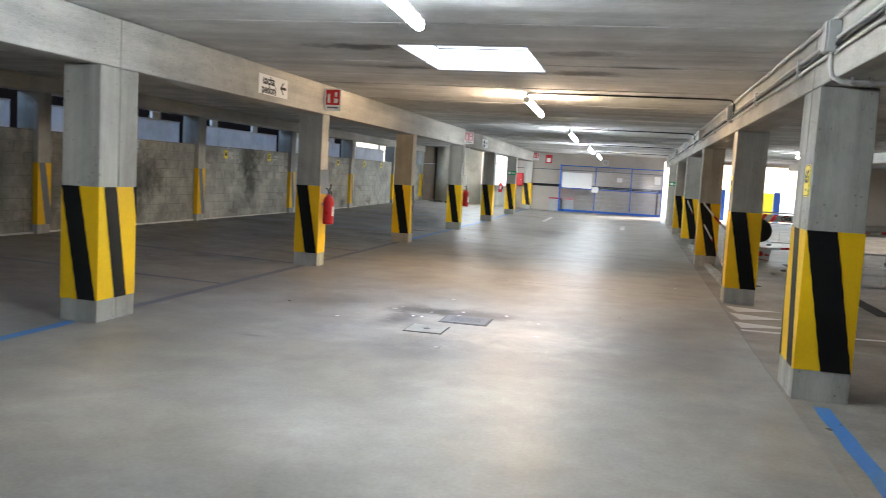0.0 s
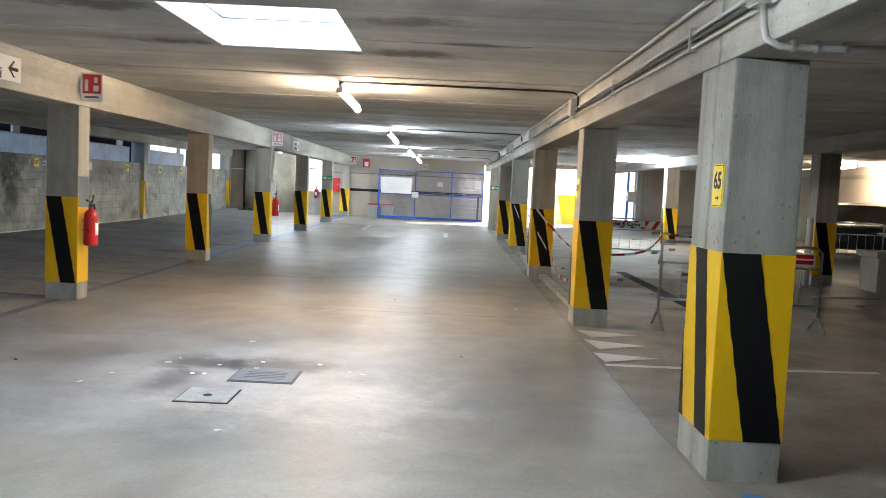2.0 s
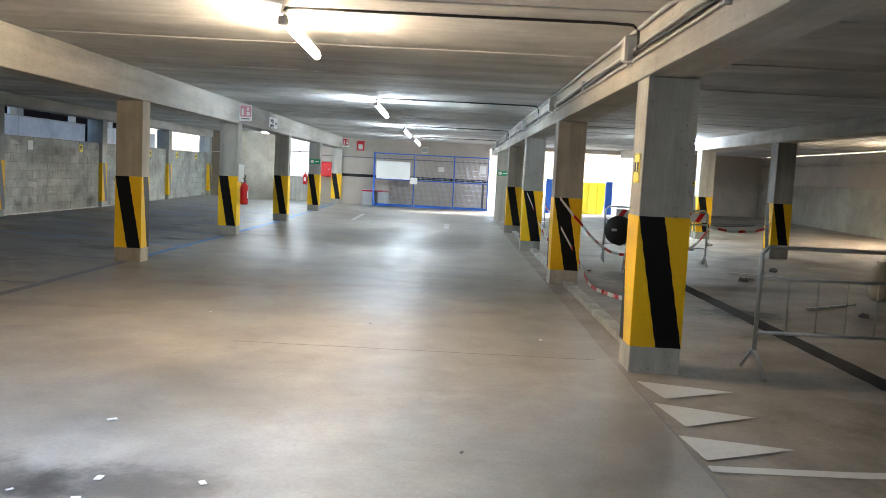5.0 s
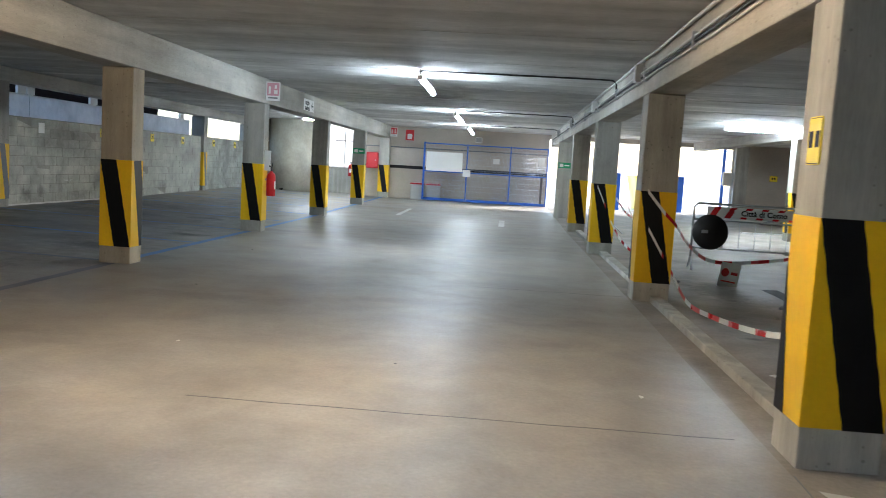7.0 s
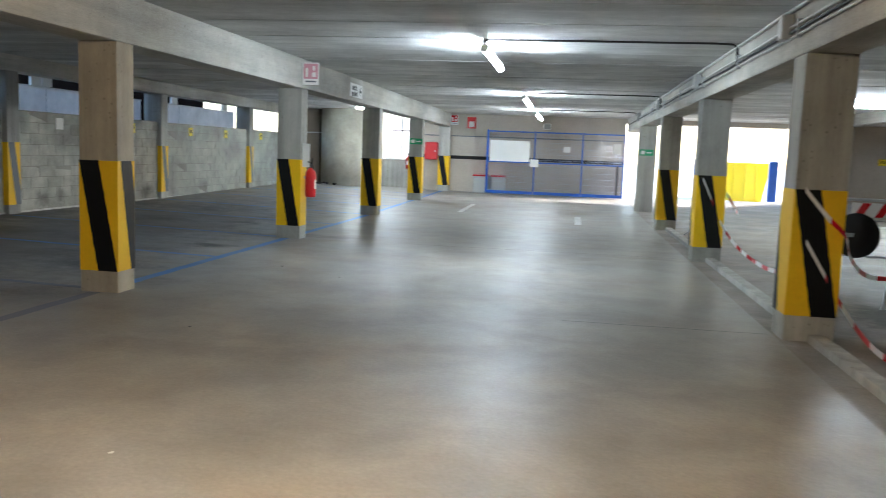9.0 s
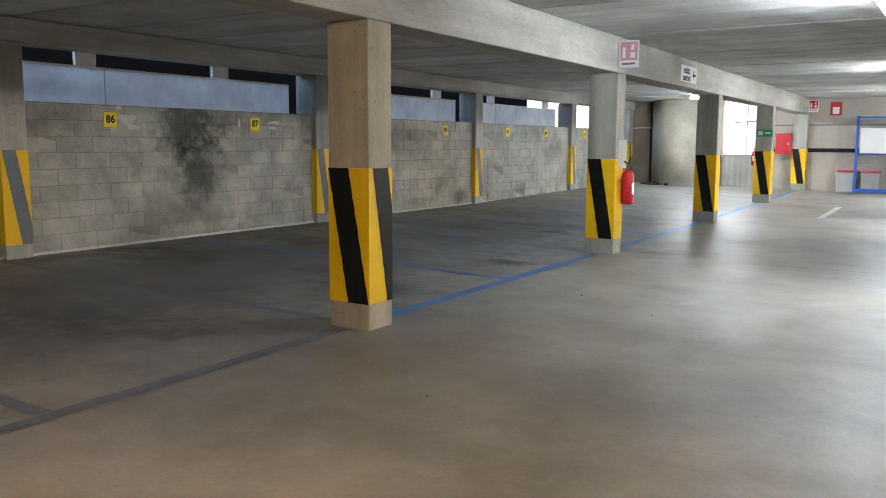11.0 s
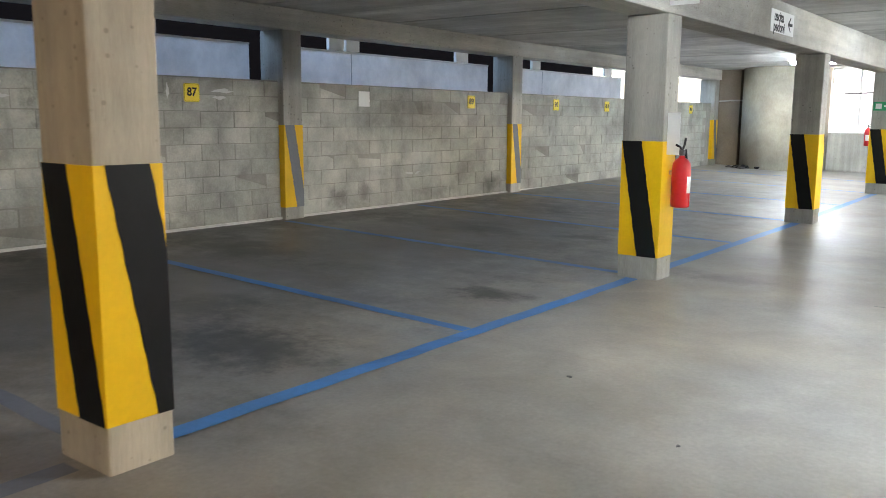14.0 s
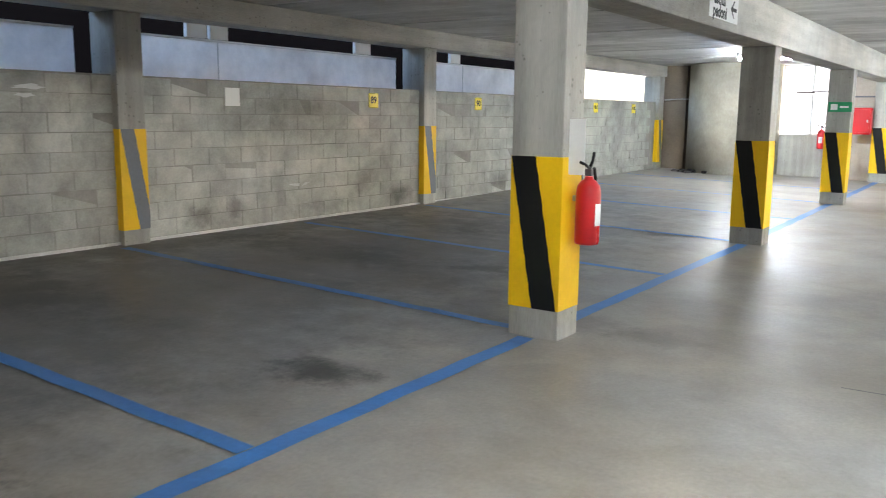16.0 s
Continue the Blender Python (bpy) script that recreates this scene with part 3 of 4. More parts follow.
def bracket(y, width):
    s = thing("sheet_bracket", pose(WALL_W - 0.30, y, 2.458), "pale grey metal bracket on the sheet's rim", "bracket", "sheet brackets")
    part("plate", box(-0.03, 0.03, 0, width, 0, 0.17, 0.008), WHITE, s)


for y, w in ((14.9, 0.3), (17.3, 0.35), (20.0, 0.3), (22.3, 0.32), (25.45, 0.3), (25.8, 0.28), (28.5, 0.35), (31.0, 0.3), (34.1, 0.35), (11.8, 0.35), (9.3, 0.3)):
    bracket(y, w)

# lamps
def batten(x, y, mat, tilt=-8, turn=-7, length=0.98):
    lamp = thing("ceiling_lamp", pose(x, y, 2.80, tilt, 0, turn), "white fluorescent batten hanging askew below the ceiling, lit", "lamp", "ceiling lamps")
    part("diffuser", lathe([(0.015, 0), (0.034, 0.015), (0.036, length - 0.015), (0.015, length)], 14), mat, lamp)
    lamp.children[-1].matrix_basis = pose(0, 0.06, -0.03, -90, 0, 0)
    part("tray", box(-0.022, 0.022, 0.04, length + 0.08, 0.012, 0.04, 0.006), WHITE, lamp)
    part("end_cap", box(-0.042, 0.042, -0.01, 0.05, -0.065, 0.01, 0.01), WHITE, lamp)
    part("hanger", box(-0.03, 0.03, 0.0, 0.05, 0.03, 0.098, 0.008), STEEL, lamp)


for y, mat in ((5.3, COOL_TUBE), (13.1, WARM_TUBE), (21.3, COOL_TUBE), (29.8, COOL_TUBE), (36.5, COOL_TUBE)):
    batten(-0.22, y, mat)
batten(6.45, 29.65, COOL_TUBE, 0, -92, 1.85)


batten(-5.9, 36.6, COOL_TUBE, 0, -85, 1.2)
batten(12.6, 26.2, WARM_TUBE, 0, -10, 1.5)


# conduits on the ceiling and the beam
def conduit(name, pts, r, mat, label):
    return tagged(finish(name, pipe(pts, r), mat), label, "conduit", "conduits")


for y in (5.3, 13.1, 21.3, 29.8, 36.5):
    conduit("ceiling_conduit", [(-0.2, y, 2.875), (0.9, y + 0.02, 2.88), (2.5, y, 2.878), (2.70, y, 2.87), (2.745, y, 2.83), (2.752, y, 2.66)], 0.013, CABLE, "dark cable conduit crossing the ceiling to the beam")
    conduit("lamp_feed", [(-0.2, y, 2.872), (-0.22, y + 0.02, 2.85), (-0.22, y + 0.03, 2.82)], 0.012, CABLE, "short dark cable feeding a ceiling lamp")
for z, r, mat, lab in ((2.845, 0.018, CONDUIT, "grey steel conduit along the beam"), (2.70, 0.013, CONDUIT, "grey conduit on the beam's face"), (2.655, 0.014, CABLE, "dark cable clipped to the beam's face"), (2.61, 0.012, CONDUIT, "grey conduit low on the beam's face")):
    pts = [(RIGHT_X0 - 0.012 - r, 1.0 + 1.3 * k, z + 0.006 * math.sin(k * 2.3 + z * 40)) for k in range(31)]
    conduit("beam_conduit", pts, r, mat, lab)
for y in (2.2, 6.85, 13.25, 18.9, 24.2, 29.9, 35.5):
    jb = thing("junction_box", pose(RIGHT_X0 - 0.05, y, 2.60), "grey plastic junction box on the beam", "junction box", "junction boxes")
    part("body", box(-0.045, 0.046, 0, 0.16, 0, 0.22, 0.012), GREYBOX, jb)
    part("lid", box(-0.055, -0.046, 0.008, 0.152, 0.008, 0.212, 0.004), CONDUIT, jb)
for k in range(12):
    y = 3.0 + 2.6 * k
    cl = thing("pipe_clip", pose(RIGHT_X0, y, 2.58), "small steel clip holding conduits", "clip", "pipe clips")
    part("strap", box(-0.05, -0.001, 0, 0.025, 0, 0.16, 0.004), STEEL, cl)
conduit("beam_conduit", [(2.73, 6.9, 2.60), (2.73, 6.88, 2.50), (2.74, 6.86, 2.43), (2.80, 6.85, 2.395), (2.95, 6.85, 2.39), (3.2, 6.85, 2.395), (3.5, 6.86, 2.41), (3.6, 6.86, 2.6), (3.6, 6.86, 2.88)], 0.018, CONDUIT, "grey conduit hooked under the beam")
for x in (2.86, 2.98, 3.12):
    cl = thing("pipe_clip", pose(x, 6.83, 2.37), "small steel clip holding conduits", "clip", "pipe clips")
    part("strap", box(0, 0.02, 0, 0.045, 0, 0.058, 0.004), STEEL, cl)


# floor markings, each lying just above the floor
def marking(name, x0, x1, y0, y1, mat, label):
    bm = bmesh.new()
    n = max(1, int(max(x1 - x0, y1 - y0) / 0.25))
    along_x = x1 - x0 > y1 - y0
    prev = None
    for i in range(n + 1):
        s = i / n
        wob = 0.006 * math.sin(i * 2.1 + y0)
        a, b = ((x0 + (x1 - x0) * s, y0 + wob), (x0 + (x1 - x0) * s, y1 + wob)) if along_x else ((x0 + wob, y0 + (y1 - y0) * s), (x1 + wob, y0 + (y1 - y0) * s))
        va, vb = (bm.verts.new((*p, ground_z(*p) + 0.005)) for p in (a, b))
        if prev:
            bm.faces.new((prev[0], prev[1], vb, va))
        prev = (va, vb)
    return structure(name, bm, mat, label)


for i in range(0, 6):
    y = 7.41 + 0.62 if i == 0 else 18.5 + BAY * (i - 2) + 0.4
    marking("line_bay_front", -3.70, -3.57, y, 18.5 + BAY * (i - 1) - 0.05, BLUE_LINE if i > 1 else OLD_BLUE, "worn blue painted line along the parking bays")
marking("line_bay_front", -3.70, -3.57, 2.5, 7.35, BLUE_LINE, "worn blue painted line along the parking bays")
for k in range(0, 11):
    y = 10.4 + 2.75 * k
    end = -3.86 if k % 2 else -3.705
    marking("line_bay_side", -8.68, end, y - 0.055, y + 0.055, BLUE_LINE if k > 3 else OLD_BLUE, "worn blue painted line between two parking bays")
marking("line_row_east", 2.90, 3.02, 1.0, 7.2, BLUE_LINE, "worn blue painted line along the column row")
marking("line_white_bay", 2.78, 5.4, 10.5, 10.6, WHITE_LINE, "worn white line on the floor")
for j, (a, b, c) in enumerate((((2.80, 12.5), (3.5, 12.3), (2.9, 12.0)), ((2.78, 11.87), (3.42, 11.62), (2.86, 11.32)), ((2.76, 11.12), (3.42, 10.95), (2.8, 10.67)))):
    structure("line_hatch", flat([a, b, c][::-1], 0.009), WHITE_LINE, "whitish wedge on the floor")
marking("floor_joint", 2.742, 2.752, 8.1, 12.7, FADED, "dark hairline joint in the concrete floor")
marking("line_arrow_shaft", -1.85, -1.72, 31.5, 34.6, WHITE_LINE, "faded white line on the aisle floor")
marking("line_arrow_shaft", 1.05, 1.2, 29.6, 31.8, WHITE_LINE, "faded white line on the aisle floor")


for x0, x1, y in ((-0.6, 2.6, 13.22), (0.9, 2.7, 18.6), (-1.6, 2.6, 24.1)):
    marking("floor_joint", x0, x1, y - 0.008, y + 0.008, IRON, "dark hairline joint in the concrete floor")


# kerb along the column row
for i in range(1, 4):
    y0, y1 = 7.41 + BAY * i + 0.42, 7.41 + BAY * (i + 1) - 0.02
    structure("kerb", box(2.98, 3.12, y0, y1, -0.02, 0.07, 0.012), CONC, "low concrete kerb between two columns")
marking("trench_cover", 4.74, 4.96, 12.5, 20.0, CHANNEL, "dark slotted drain channel in the floor")


# drain grate and manhole
g = thing("drain_grate", pose(-0.5, 9.2, 0), "sunken cast-iron drain grate with long slots", "drain")
part("frame", box(0, 0.53, 0, 0.48, -0.02, 0.005, 0.002), IRON, g)
for q in ((0.02, 0.51, 0.02, 0.10), (0.02, 0.51, 0.38, 0.46), (0.02, 0.10, 0.10, 0.38), (0.43, 0.51, 0.10, 0.38)):
    part("rim", box(*q, 0.0052, 0.011, 0.002), FADED, g)
for k in range(5):
    part("bar", box(0.10, 0.43, 0.105 + k * 0.057, 0.145 + k * 0.057, 0.0052, 0.012, 0.004), FADED, g)
h = thing("manhole_cover", pose(-0.71, 8.53, 0), "square concrete-filled manhole cover with a lifting recess", "manhole cover")
part("frame", box(0, 0.40, 0, 0.42, -0.02, 0.004, 0.002), BLACK, h)
part("lid", box(0.012, 0.388, 0.012, 0.408, 0.0042, 0.009, 0.003), CONC, h)
part("lifting_recess", lathe([(0.035, 0.0092), (0.035, 0.0105)], 14), BLACK, h)
h.children[-1].matrix_basis = pose(0.2, 0.2, 0)


# signs
EASTWARD = Matrix(((0, 0, 1, 0), (1, 0, 0, 0), (0, 1, 0, 0), (0, 0, 0, 1)))       # flat things facing +x
WESTWARD = Matrix(((0, 0, -1, 0), (-1, 0, 0, 0), (0, 1, 0, 0), (0, 0, 0, 1)))     # facing -x
SOUTHWARD = pose(0, 0, 0, 90)                                                      # facing -y


def plate(name, m, w, h, mat, label, category="sign", group=""):
    s = thing(name, m, label, category, group)
    part("panel", box(-w / 2, w / 2, -h / 2, h / 2, 0, 0.006, 0.002), mat, s)
    return s


def rounded(w, h, r, z0, z1):
    """A flat plate with rounded corners, centred on the local origin."""
    bm = bmesh.new()
    ring = []
    for cx, cy, a0 in ((w / 2 - r, h / 2 - r, 0), (r - w / 2, h / 2 - r, 90), (r - w / 2, r - h / 2, 180), (w / 2 - r, r - h / 2, 270)):
        ring += [(cx + r * math.cos(radians(a0 + 22.5 * k)), cy + r * math.sin(radians(a0 + 22.5 * k))) for k in range(5)]
    lo, hi = ([bm.verts.new((x, y, z)) for x, y in ring] for z in (z0, z1))
    for k in range(len(ring)):
        j = (k + 1) % len(ring)
        bm.faces.new((lo[k], lo[j], hi[j], hi[k]))
    bm.faces.new(lo[::-1])
    bm.faces.new(hi)
    return bm


def number_plate(text, m, label, w=0.22, h=0.22):
    s = thing("bay_number", m, label, "number plate", "bay numbers")
    part("panel", rounded(w, h, 0.025, 0, 0.006), SIGN_YELLOW, s)
    edge = rounded(w - 0.012, h - 0.012, 0.02, 0.0061, 0.0066)
    part("border", edge, BLACK, s, "thin black printed border")
    part("field", rounded(w - 0.02, h - 0.02, 0.017, 0.0067, 0.0071), SIGN_YELLOW, s)
    if text:
        lettering("number", text, h * 0.62, pose(0, h * 0.02, 0.0078), BLACK, s)
    else:
        for dx in (-0.045, 0.045):
            part("digit", box(dx - 0.026, dx + 0.026, -0.035, 0.05, 0.0072, 0.009, 0.0), BLACK, s, "unreadable dark digit")
    return s


for text, y in (("86", 20.27), ("87", 22.88), ("89", 28.58), ("90", 31.48), ("", 33.7), ("", 36.4), ("", 38.6)):
    number_plate(text, Matrix.Translation((WALL_W + 0.002, y, 1.77)) @ EASTWARD, "square yellow bay number plate on the block wall")
s = plate("notice", Matrix.Translation((WALL_W + 0.002, 25.88, 1.76)) @ EASTWARD, 0.23, 0.22, WHITE, "plain white paper notice on the block wall", "notice")
s = number_plate("", Matrix.Translation((RIGHT_X0 - 0.002, 7.55, 1.71)) @ WESTWARD, "yellow number plate 65 with an arrow on the column", 0.19, 0.25)
for o in list(s.children):
    if o.name.startswith("digit"):
        bpy.data.objects.remove(o)
lettering("number", "65", 0.135, pose(0, 0.025, 0.0078), BLACK, s)
bm = bmesh.new()
box_into(bm, -0.025, 0.02, -0.076, -0.068, 0.0072, 0.0082)
part("arrow", bm, BLACK, s)
bm = bmesh.new()
bm.faces.new([bm.verts.new(p) for p in ((0.012, -0.09, 0.0081), (0.034, -0.072, 0.0081), (0.012, -0.054, 0.0081))])
part("arrow_head", bm, BLACK, s)
number_plate("", Matrix.Translation((RIGHT_X0 + 0.018, 13.01, 1.69)) @ WESTWARD, "yellow bay number plate on the concrete column", 0.19, 0.25)


def exit_board(y):
    s = plate("exit_board", Matrix.Translation((LEFT_X1 + 0.002, y, 2.645)) @ EASTWARD, 0.92, 0.26, WHITE, "white board lettered uscita pedoni with a black arrow", "sign", "pedestrian exit boards")
    lettering("lettering", "uscita", 0.16, pose(-0.16, 0.055, 0.0066), BLACK, s)
    lettering("lettering", "pedoni", 0.16, pose(-0.14, -0.065, 0.0066), BLACK, s)
    bm = bmesh.new()
    box_into(bm, 0.24, 0.40, -0.018, 0.018, 0.0064, 0.0078)
    for sgn in (1, -1):
        bm.faces.new([bm.verts.new(p) for p in ((0.20, 0, 0.0074), (0.30, 0.085 * sgn, 0.0074), (0.335, 0.085 * sgn, 0.0074), (0.25, 0, 0.0074))])
    part("arrow", bm, BLACK, s)


exit_board(11.13)
exit_board(27.37)


def fire_flag(y, ink=RED):
    s = plate("fire_sign", Matrix.Translation((-3.265, y, 2.655)) @ SOUTHWARD, 0.27, 0.35, WHITE, "white flag sign with red extinguisher symbol on the beam", "sign", "extinguisher signs")
    part("symbol_field", box(-0.115, 0.115, -0.08, 0.155, 0.0062, 0.0075), ink, s)
    part("symbol", box(-0.085, -0.045, -0.05, 0.09, 0.0078, 0.009, 0.0), WHITE, s)
    part("symbol", box(0.02, 0.085, -0.05, 0.02, 0.0078, 0.009), WHITE, s)
    part("symbol", box(0.03, 0.07, 0.05, 0.12, 0.0078, 0.009), WHITE, s)
    part("caption_bar", box(-0.09, 0.09, -0.135, -0.11, 0.0062, 0.0072), FADED, s)
    part("bracket", box(-0.15, -0.13, -0.1, 0.1, -0.02, 0.006, 0.003), STEEL, s)


fire_flag(13.0)
fire_flag(23.96, FLESH)
fire_flag(40.4)


def run_sign(x, y, z):
    s = plate("escape_sign", Matrix.Translation((x, y, z)) @ SOUTHWARD, 0.38, 0.17, GREEN, "small green escape route sign on the column", "sign", "escape signs")
    part("symbol", box(-0.15, -0.04, -0.05, 0.05, 0.0062, 0.0075, 0.0), WHITE, s)
    part("symbol", box(0.0, 0.14, -0.018, 0.018, 0.0062, 0.0075, 0.0), WHITE, s)


run_sign(-3.6, 34.99, 1.78)
run_sign(2.94, 34.69, 1.70)


# fire extinguishers
def extinguisher(x, y, z=0.68, turn=0):
    e = thing("fire_extinguisher", pose(x, y, z, 0, 0, turn), "red fire extinguisher with black hose hung on the column", "fire extinguisher", "fire extinguishers")
    part("cylinder", lathe([(0.05, 0), (0.082, 0.008), (0.087, 0.03), (0.087, 0.36), (0.08, 0.41), (0.055, 0.445), (0.03, 0.46), (0.028, 0.48)], 24), RED, e)
    part("label_panel", lathe([(0.0875, 0.14), (0.0885, 0.142), (0.0885, 0.29), (0.0875, 0.292)], 24), WHITE, e)
    lab = e.children[-1]
    bmx = bmesh.new()
    bmx.from_mesh(lab.data)
    bmesh.ops.delete(bmx, geom=[v for v in bmx.verts if v.co.x < 0.02 or abs(v.co.y) > 0.06], context="VERTS")
    bmx.to_mesh(lab.data)
    bmx.free()
    part("valve", box(-0.025, 0.025, -0.02, 0.02, 0.481, 0.53, 0.008), IRON, e)
    part("lever", pipe([(0, 0, 0.535), (0.0, -0.06, 0.56), (0.0, -0.14, 0.58)], 0.011), BLACK, e)
    part("handle", pipe([(0, 0, 0.53), (0.0, 0.05, 0.58), (0.0, 0.07, 0.64)], 0.011), BLACK, e)
    part("hose", pipe([(0.0, 0.02, 0.51), (0.0, 0.08, 0.53), (0.0, 0.108, 0.46), (0.0, 0.104, 0.3), (0.0, 0.102, 0.2), (0.0, 0.1, 0.14)], 0.012), BLACK, e)
    part("bracket", box(-0.112, -0.086, -0.02, 0.02, 0.30, 0.34, 0.004), STEEL, e)
    return e


extinguisher(-4.95, END_Y - 0.115, 0.85, -90)
for y in (13.12, 24.18):
    extinguisher(LEFT_X1 + 0.115, y)
    p = plate("instruction_plate", Matrix.Translation((LEFT_X1 + 0.062, y - 0.09, 1.36)) @ SOUTHWARD, 0.12, 0.38, WHITE, "milky plastic instruction plate above an extinguisher", "sign", "instruction plates")

# hose reel cabinet on the last column
r = thing("hose_cabinet", pose(-4.28, 40.3, 1.12 + 0.1), "red fire hose cabinet with rounded front", "fire cabinet")
part("case", box(0, 0.46, 0, 0.22, 0, 0.62, 0.05), RED, r)
part("door", box(0.04, 0.42, -0.015, -0.001, 0.05, 0.57, 0.01), RED, r)
part("handle", box(0.36, 0.39, -0.035, -0.016, 0.28, 0.34, 0.004), STEEL, r)
b = thing("bollard", pose(-4.3, 39.9, ground_z(-4.3, 39.9)), "yellow painted steel guard post", "bollard")
part("post", lathe([(0.05, 0), (0.05, 0.85), (0.04, 0.9)], 14), YELLOW, b)
part("base_plate", box(-0.1, 0.1, -0.1, 0.1, 0, 0.012, 0.003), YELLOW, b)

# wall gear at the far end
v = thing("emergency_light", pose(0.0, END_Y - 0.16, 2.42), "small white box lamp on the end wall", "lamp")
part("body", box(-0.13, 0.13, 0, 0.155, 0, 0.22, 0.02), WHITE, v)
part("lens", box(-0.11, 0.11, -0.012, -0.001, 0.03, 0.19, 0.008), GREYBOX, v)
s = plate("fire_board", Matrix.Translation((-2.7, END_Y - 0.008, 2.58)) @ SOUTHWARD, 0.32, 0.4, RED, "red and white fire notice on the end wall", "sign")
part("symbol", box(-0.09, 0.09, -0.15, 0.05, 0.0062, 0.008), WHITE, s)


def bin_box(x):
    z = ground_z(x, END_Y - 0.4)
    c = thing("storage_bin", pose(x, END_Y - 0.55, z), "grey plastic bin with a red lid against the wall", "bin", "bins by the end wall")
    part("body", box(0, 0.5, 0, 0.5, 0, 0.58, 0.03), GREYBOX, c)
    part("lid", box(-0.02, 0.52, -0.02, 0.52, 0.582, 0.64, 0.02), RED, c)


bin_box(-2.5)
bin_box(-1.88)


# sliding gate parked in front of the end wall
def gate():
    gx0, gx1, gy = -2.05, 2.70, END_Y - 0.75
    z = ground_z(0, gy) + 0.03
    gob = thing("sliding_gate", pose(gx0, gy, z), "blue steel sliding gate with mesh infill and notices", "gate")
    w, hgt = gx1 - gx0, 2.2
    for x in (0, w * 0.345, w * 0.69, w - 0.07):
        part("post", box(x + (0.0 if x == 0 else 0.012), x + (0.07 if x == 0 else 0.058), 0, 0.06, 0, hgt, 0.006), BLUE, gob)
    for z0, t in ((0, 0.10), (1.08, 0.045), (hgt - 0.07, 0.045)):
        for a, b in ((0.071, w * 0.345 - 0.001), (w * 0.345 + 0.071, w * 0.69 - 0.001), (w * 0.69 + 0.071, w - 0.071)):
            part("rail", box(a, b, 0.005, 0.055, z0, z0 + t, 0.005), BLUE, gob)
    bm = bmesh.new()
    k = 0.15
    while k < w - 0.1:
        tube(bm, [(k, 0.03, 0.1), (k, 0.03, hgt - 0.07)], 0.003, 4)
        k += 0.05
    k = 0.2
    while k < hgt - 0.1:
        tube(bm, [(0.07, 0.034, k), (w - 0.07, 0.034, k)], 0.003, 4)
        k += 0.2
    part("mesh_infill", bm, GLARE_WIRE, gob, "galvanised wire mesh, tinted pale blue for the exit's glare")
    part("notice_board", box(0.12, 1.5, -0.02, -0.004, 1.12, 1.84, 0.004), WHITE, gob, "large blank white notice board")
    part("notice_plate", box(1.53, 1.82, -0.018, -0.002, 0.96, 1.22, 0.003), WHITE, gob)
    part("notice_plate", box(2.66, 2.9, 0.01, 0.022, 1.5, 1.7, 0.003), WHITE, gob)
    part("notice_plate", box(4.35, 4.62, -0.018, -0.002, 1.5, 1.85, 0.003), WHITE, gob)
    part("rack", box(4.48, 4.56, -0.05, -0.004, 0.1, 1.1, 0.004), IRON, gob)


gate()

# window of the stair lobby
wd = tagged(thing("window_1", pose(-5.95, END_Y + 0.02, 1.17), "bright opal glazed window beside the stair core", "window"), kind="structure")
part("pane", box(0.04, 1.41, 0.05, 0.056, 0.04, 1.68), OPAL, wd)
for q in ((0, 1.45, 0, 0.04), (0, 1.45, 1.68, 1.72)):
    part("window_frame", box(q[0], q[1], 0.02, 0.09, q[2], q[3], 0.004), WHITE, wd)
for xx in (0, 0.70, 1.41):
    part("window_frame", box(xx, xx + 0.04, 0.021, 0.089, 0.041, 1.679, 0.004), WHITE, wd)

# exit: blue gate post, yellow skip in the yard
pst = thing("gate_post", pose(7.75, END_Y + 0.6, 0.1), "tall blue painted steel gate post", "post")
part("post", box(0, 0.28, 0, 0.2, 0, 1.5, 0.012), BLUE, pst)
pst = thing("gate_post", pose(5.2, END_Y + 0.6, 0.1), "broad blue painted steel gate post", "post")
part("post", box(0, 0.4, 0, 0.2, 0, 1.5, 0.012), BLUE, pst)
mb = thing("meter_box", pose(9.3, END_Y - 0.2, 1.35), "grey meter box on the exit pier", "meter box")
part("case", box(0, 0.34, 0, 0.18, 0, 0.5, 0.015), GREYBOX, mb)
part("door", box(0.02, 0.32, -0.012, -0.001, 0.02, 0.48, 0.006), CONDUIT, mb)
pst = thing("gate_post", pose(9.35, END_Y + 0.3, 0.1), "slim blue steel gate post at the exit", "post")
part("post", box(0, 0.12, 0, 0.12, 0, 2.9, 0.012), BLUE, pst)


def skip():
    s = thing("skip_container", pose(6.5, 43.5, 0.1), "yellow steel skip standing in the yard", "skip")
    bm = bmesh.new()
    prof = ((0.25, 0.0), (1.5, 0.0), (1.75, 1.35), (0.0, 1.35))
    rows = [[bm.verts.new((x, yy, z)) for x, z in prof] for yy in (0, 2.6)]
    for k in range(4):
        bm.faces.new((rows[0][k], rows[0][(k + 1) % 4], rows[1][(k + 1) % 4], rows[1][k]))
    bm.faces.new(rows[0])
    bm.faces.new(rows[1][::-1])
    part("hull", bm, SIGN_YELLOW, s)
    part("rim", box(-0.04, 1.79, -0.04, 2.64, 1.352, 1.43, 0.01), SIGN_YELLOW, s)
    for x in (0.45, 0.87, 1.28):
        part("rib", box(x - 0.03, x + 0.03, -0.05, -0.001, 0.05, 1.34, 0.006), SIGN_YELLOW, s)


skip()


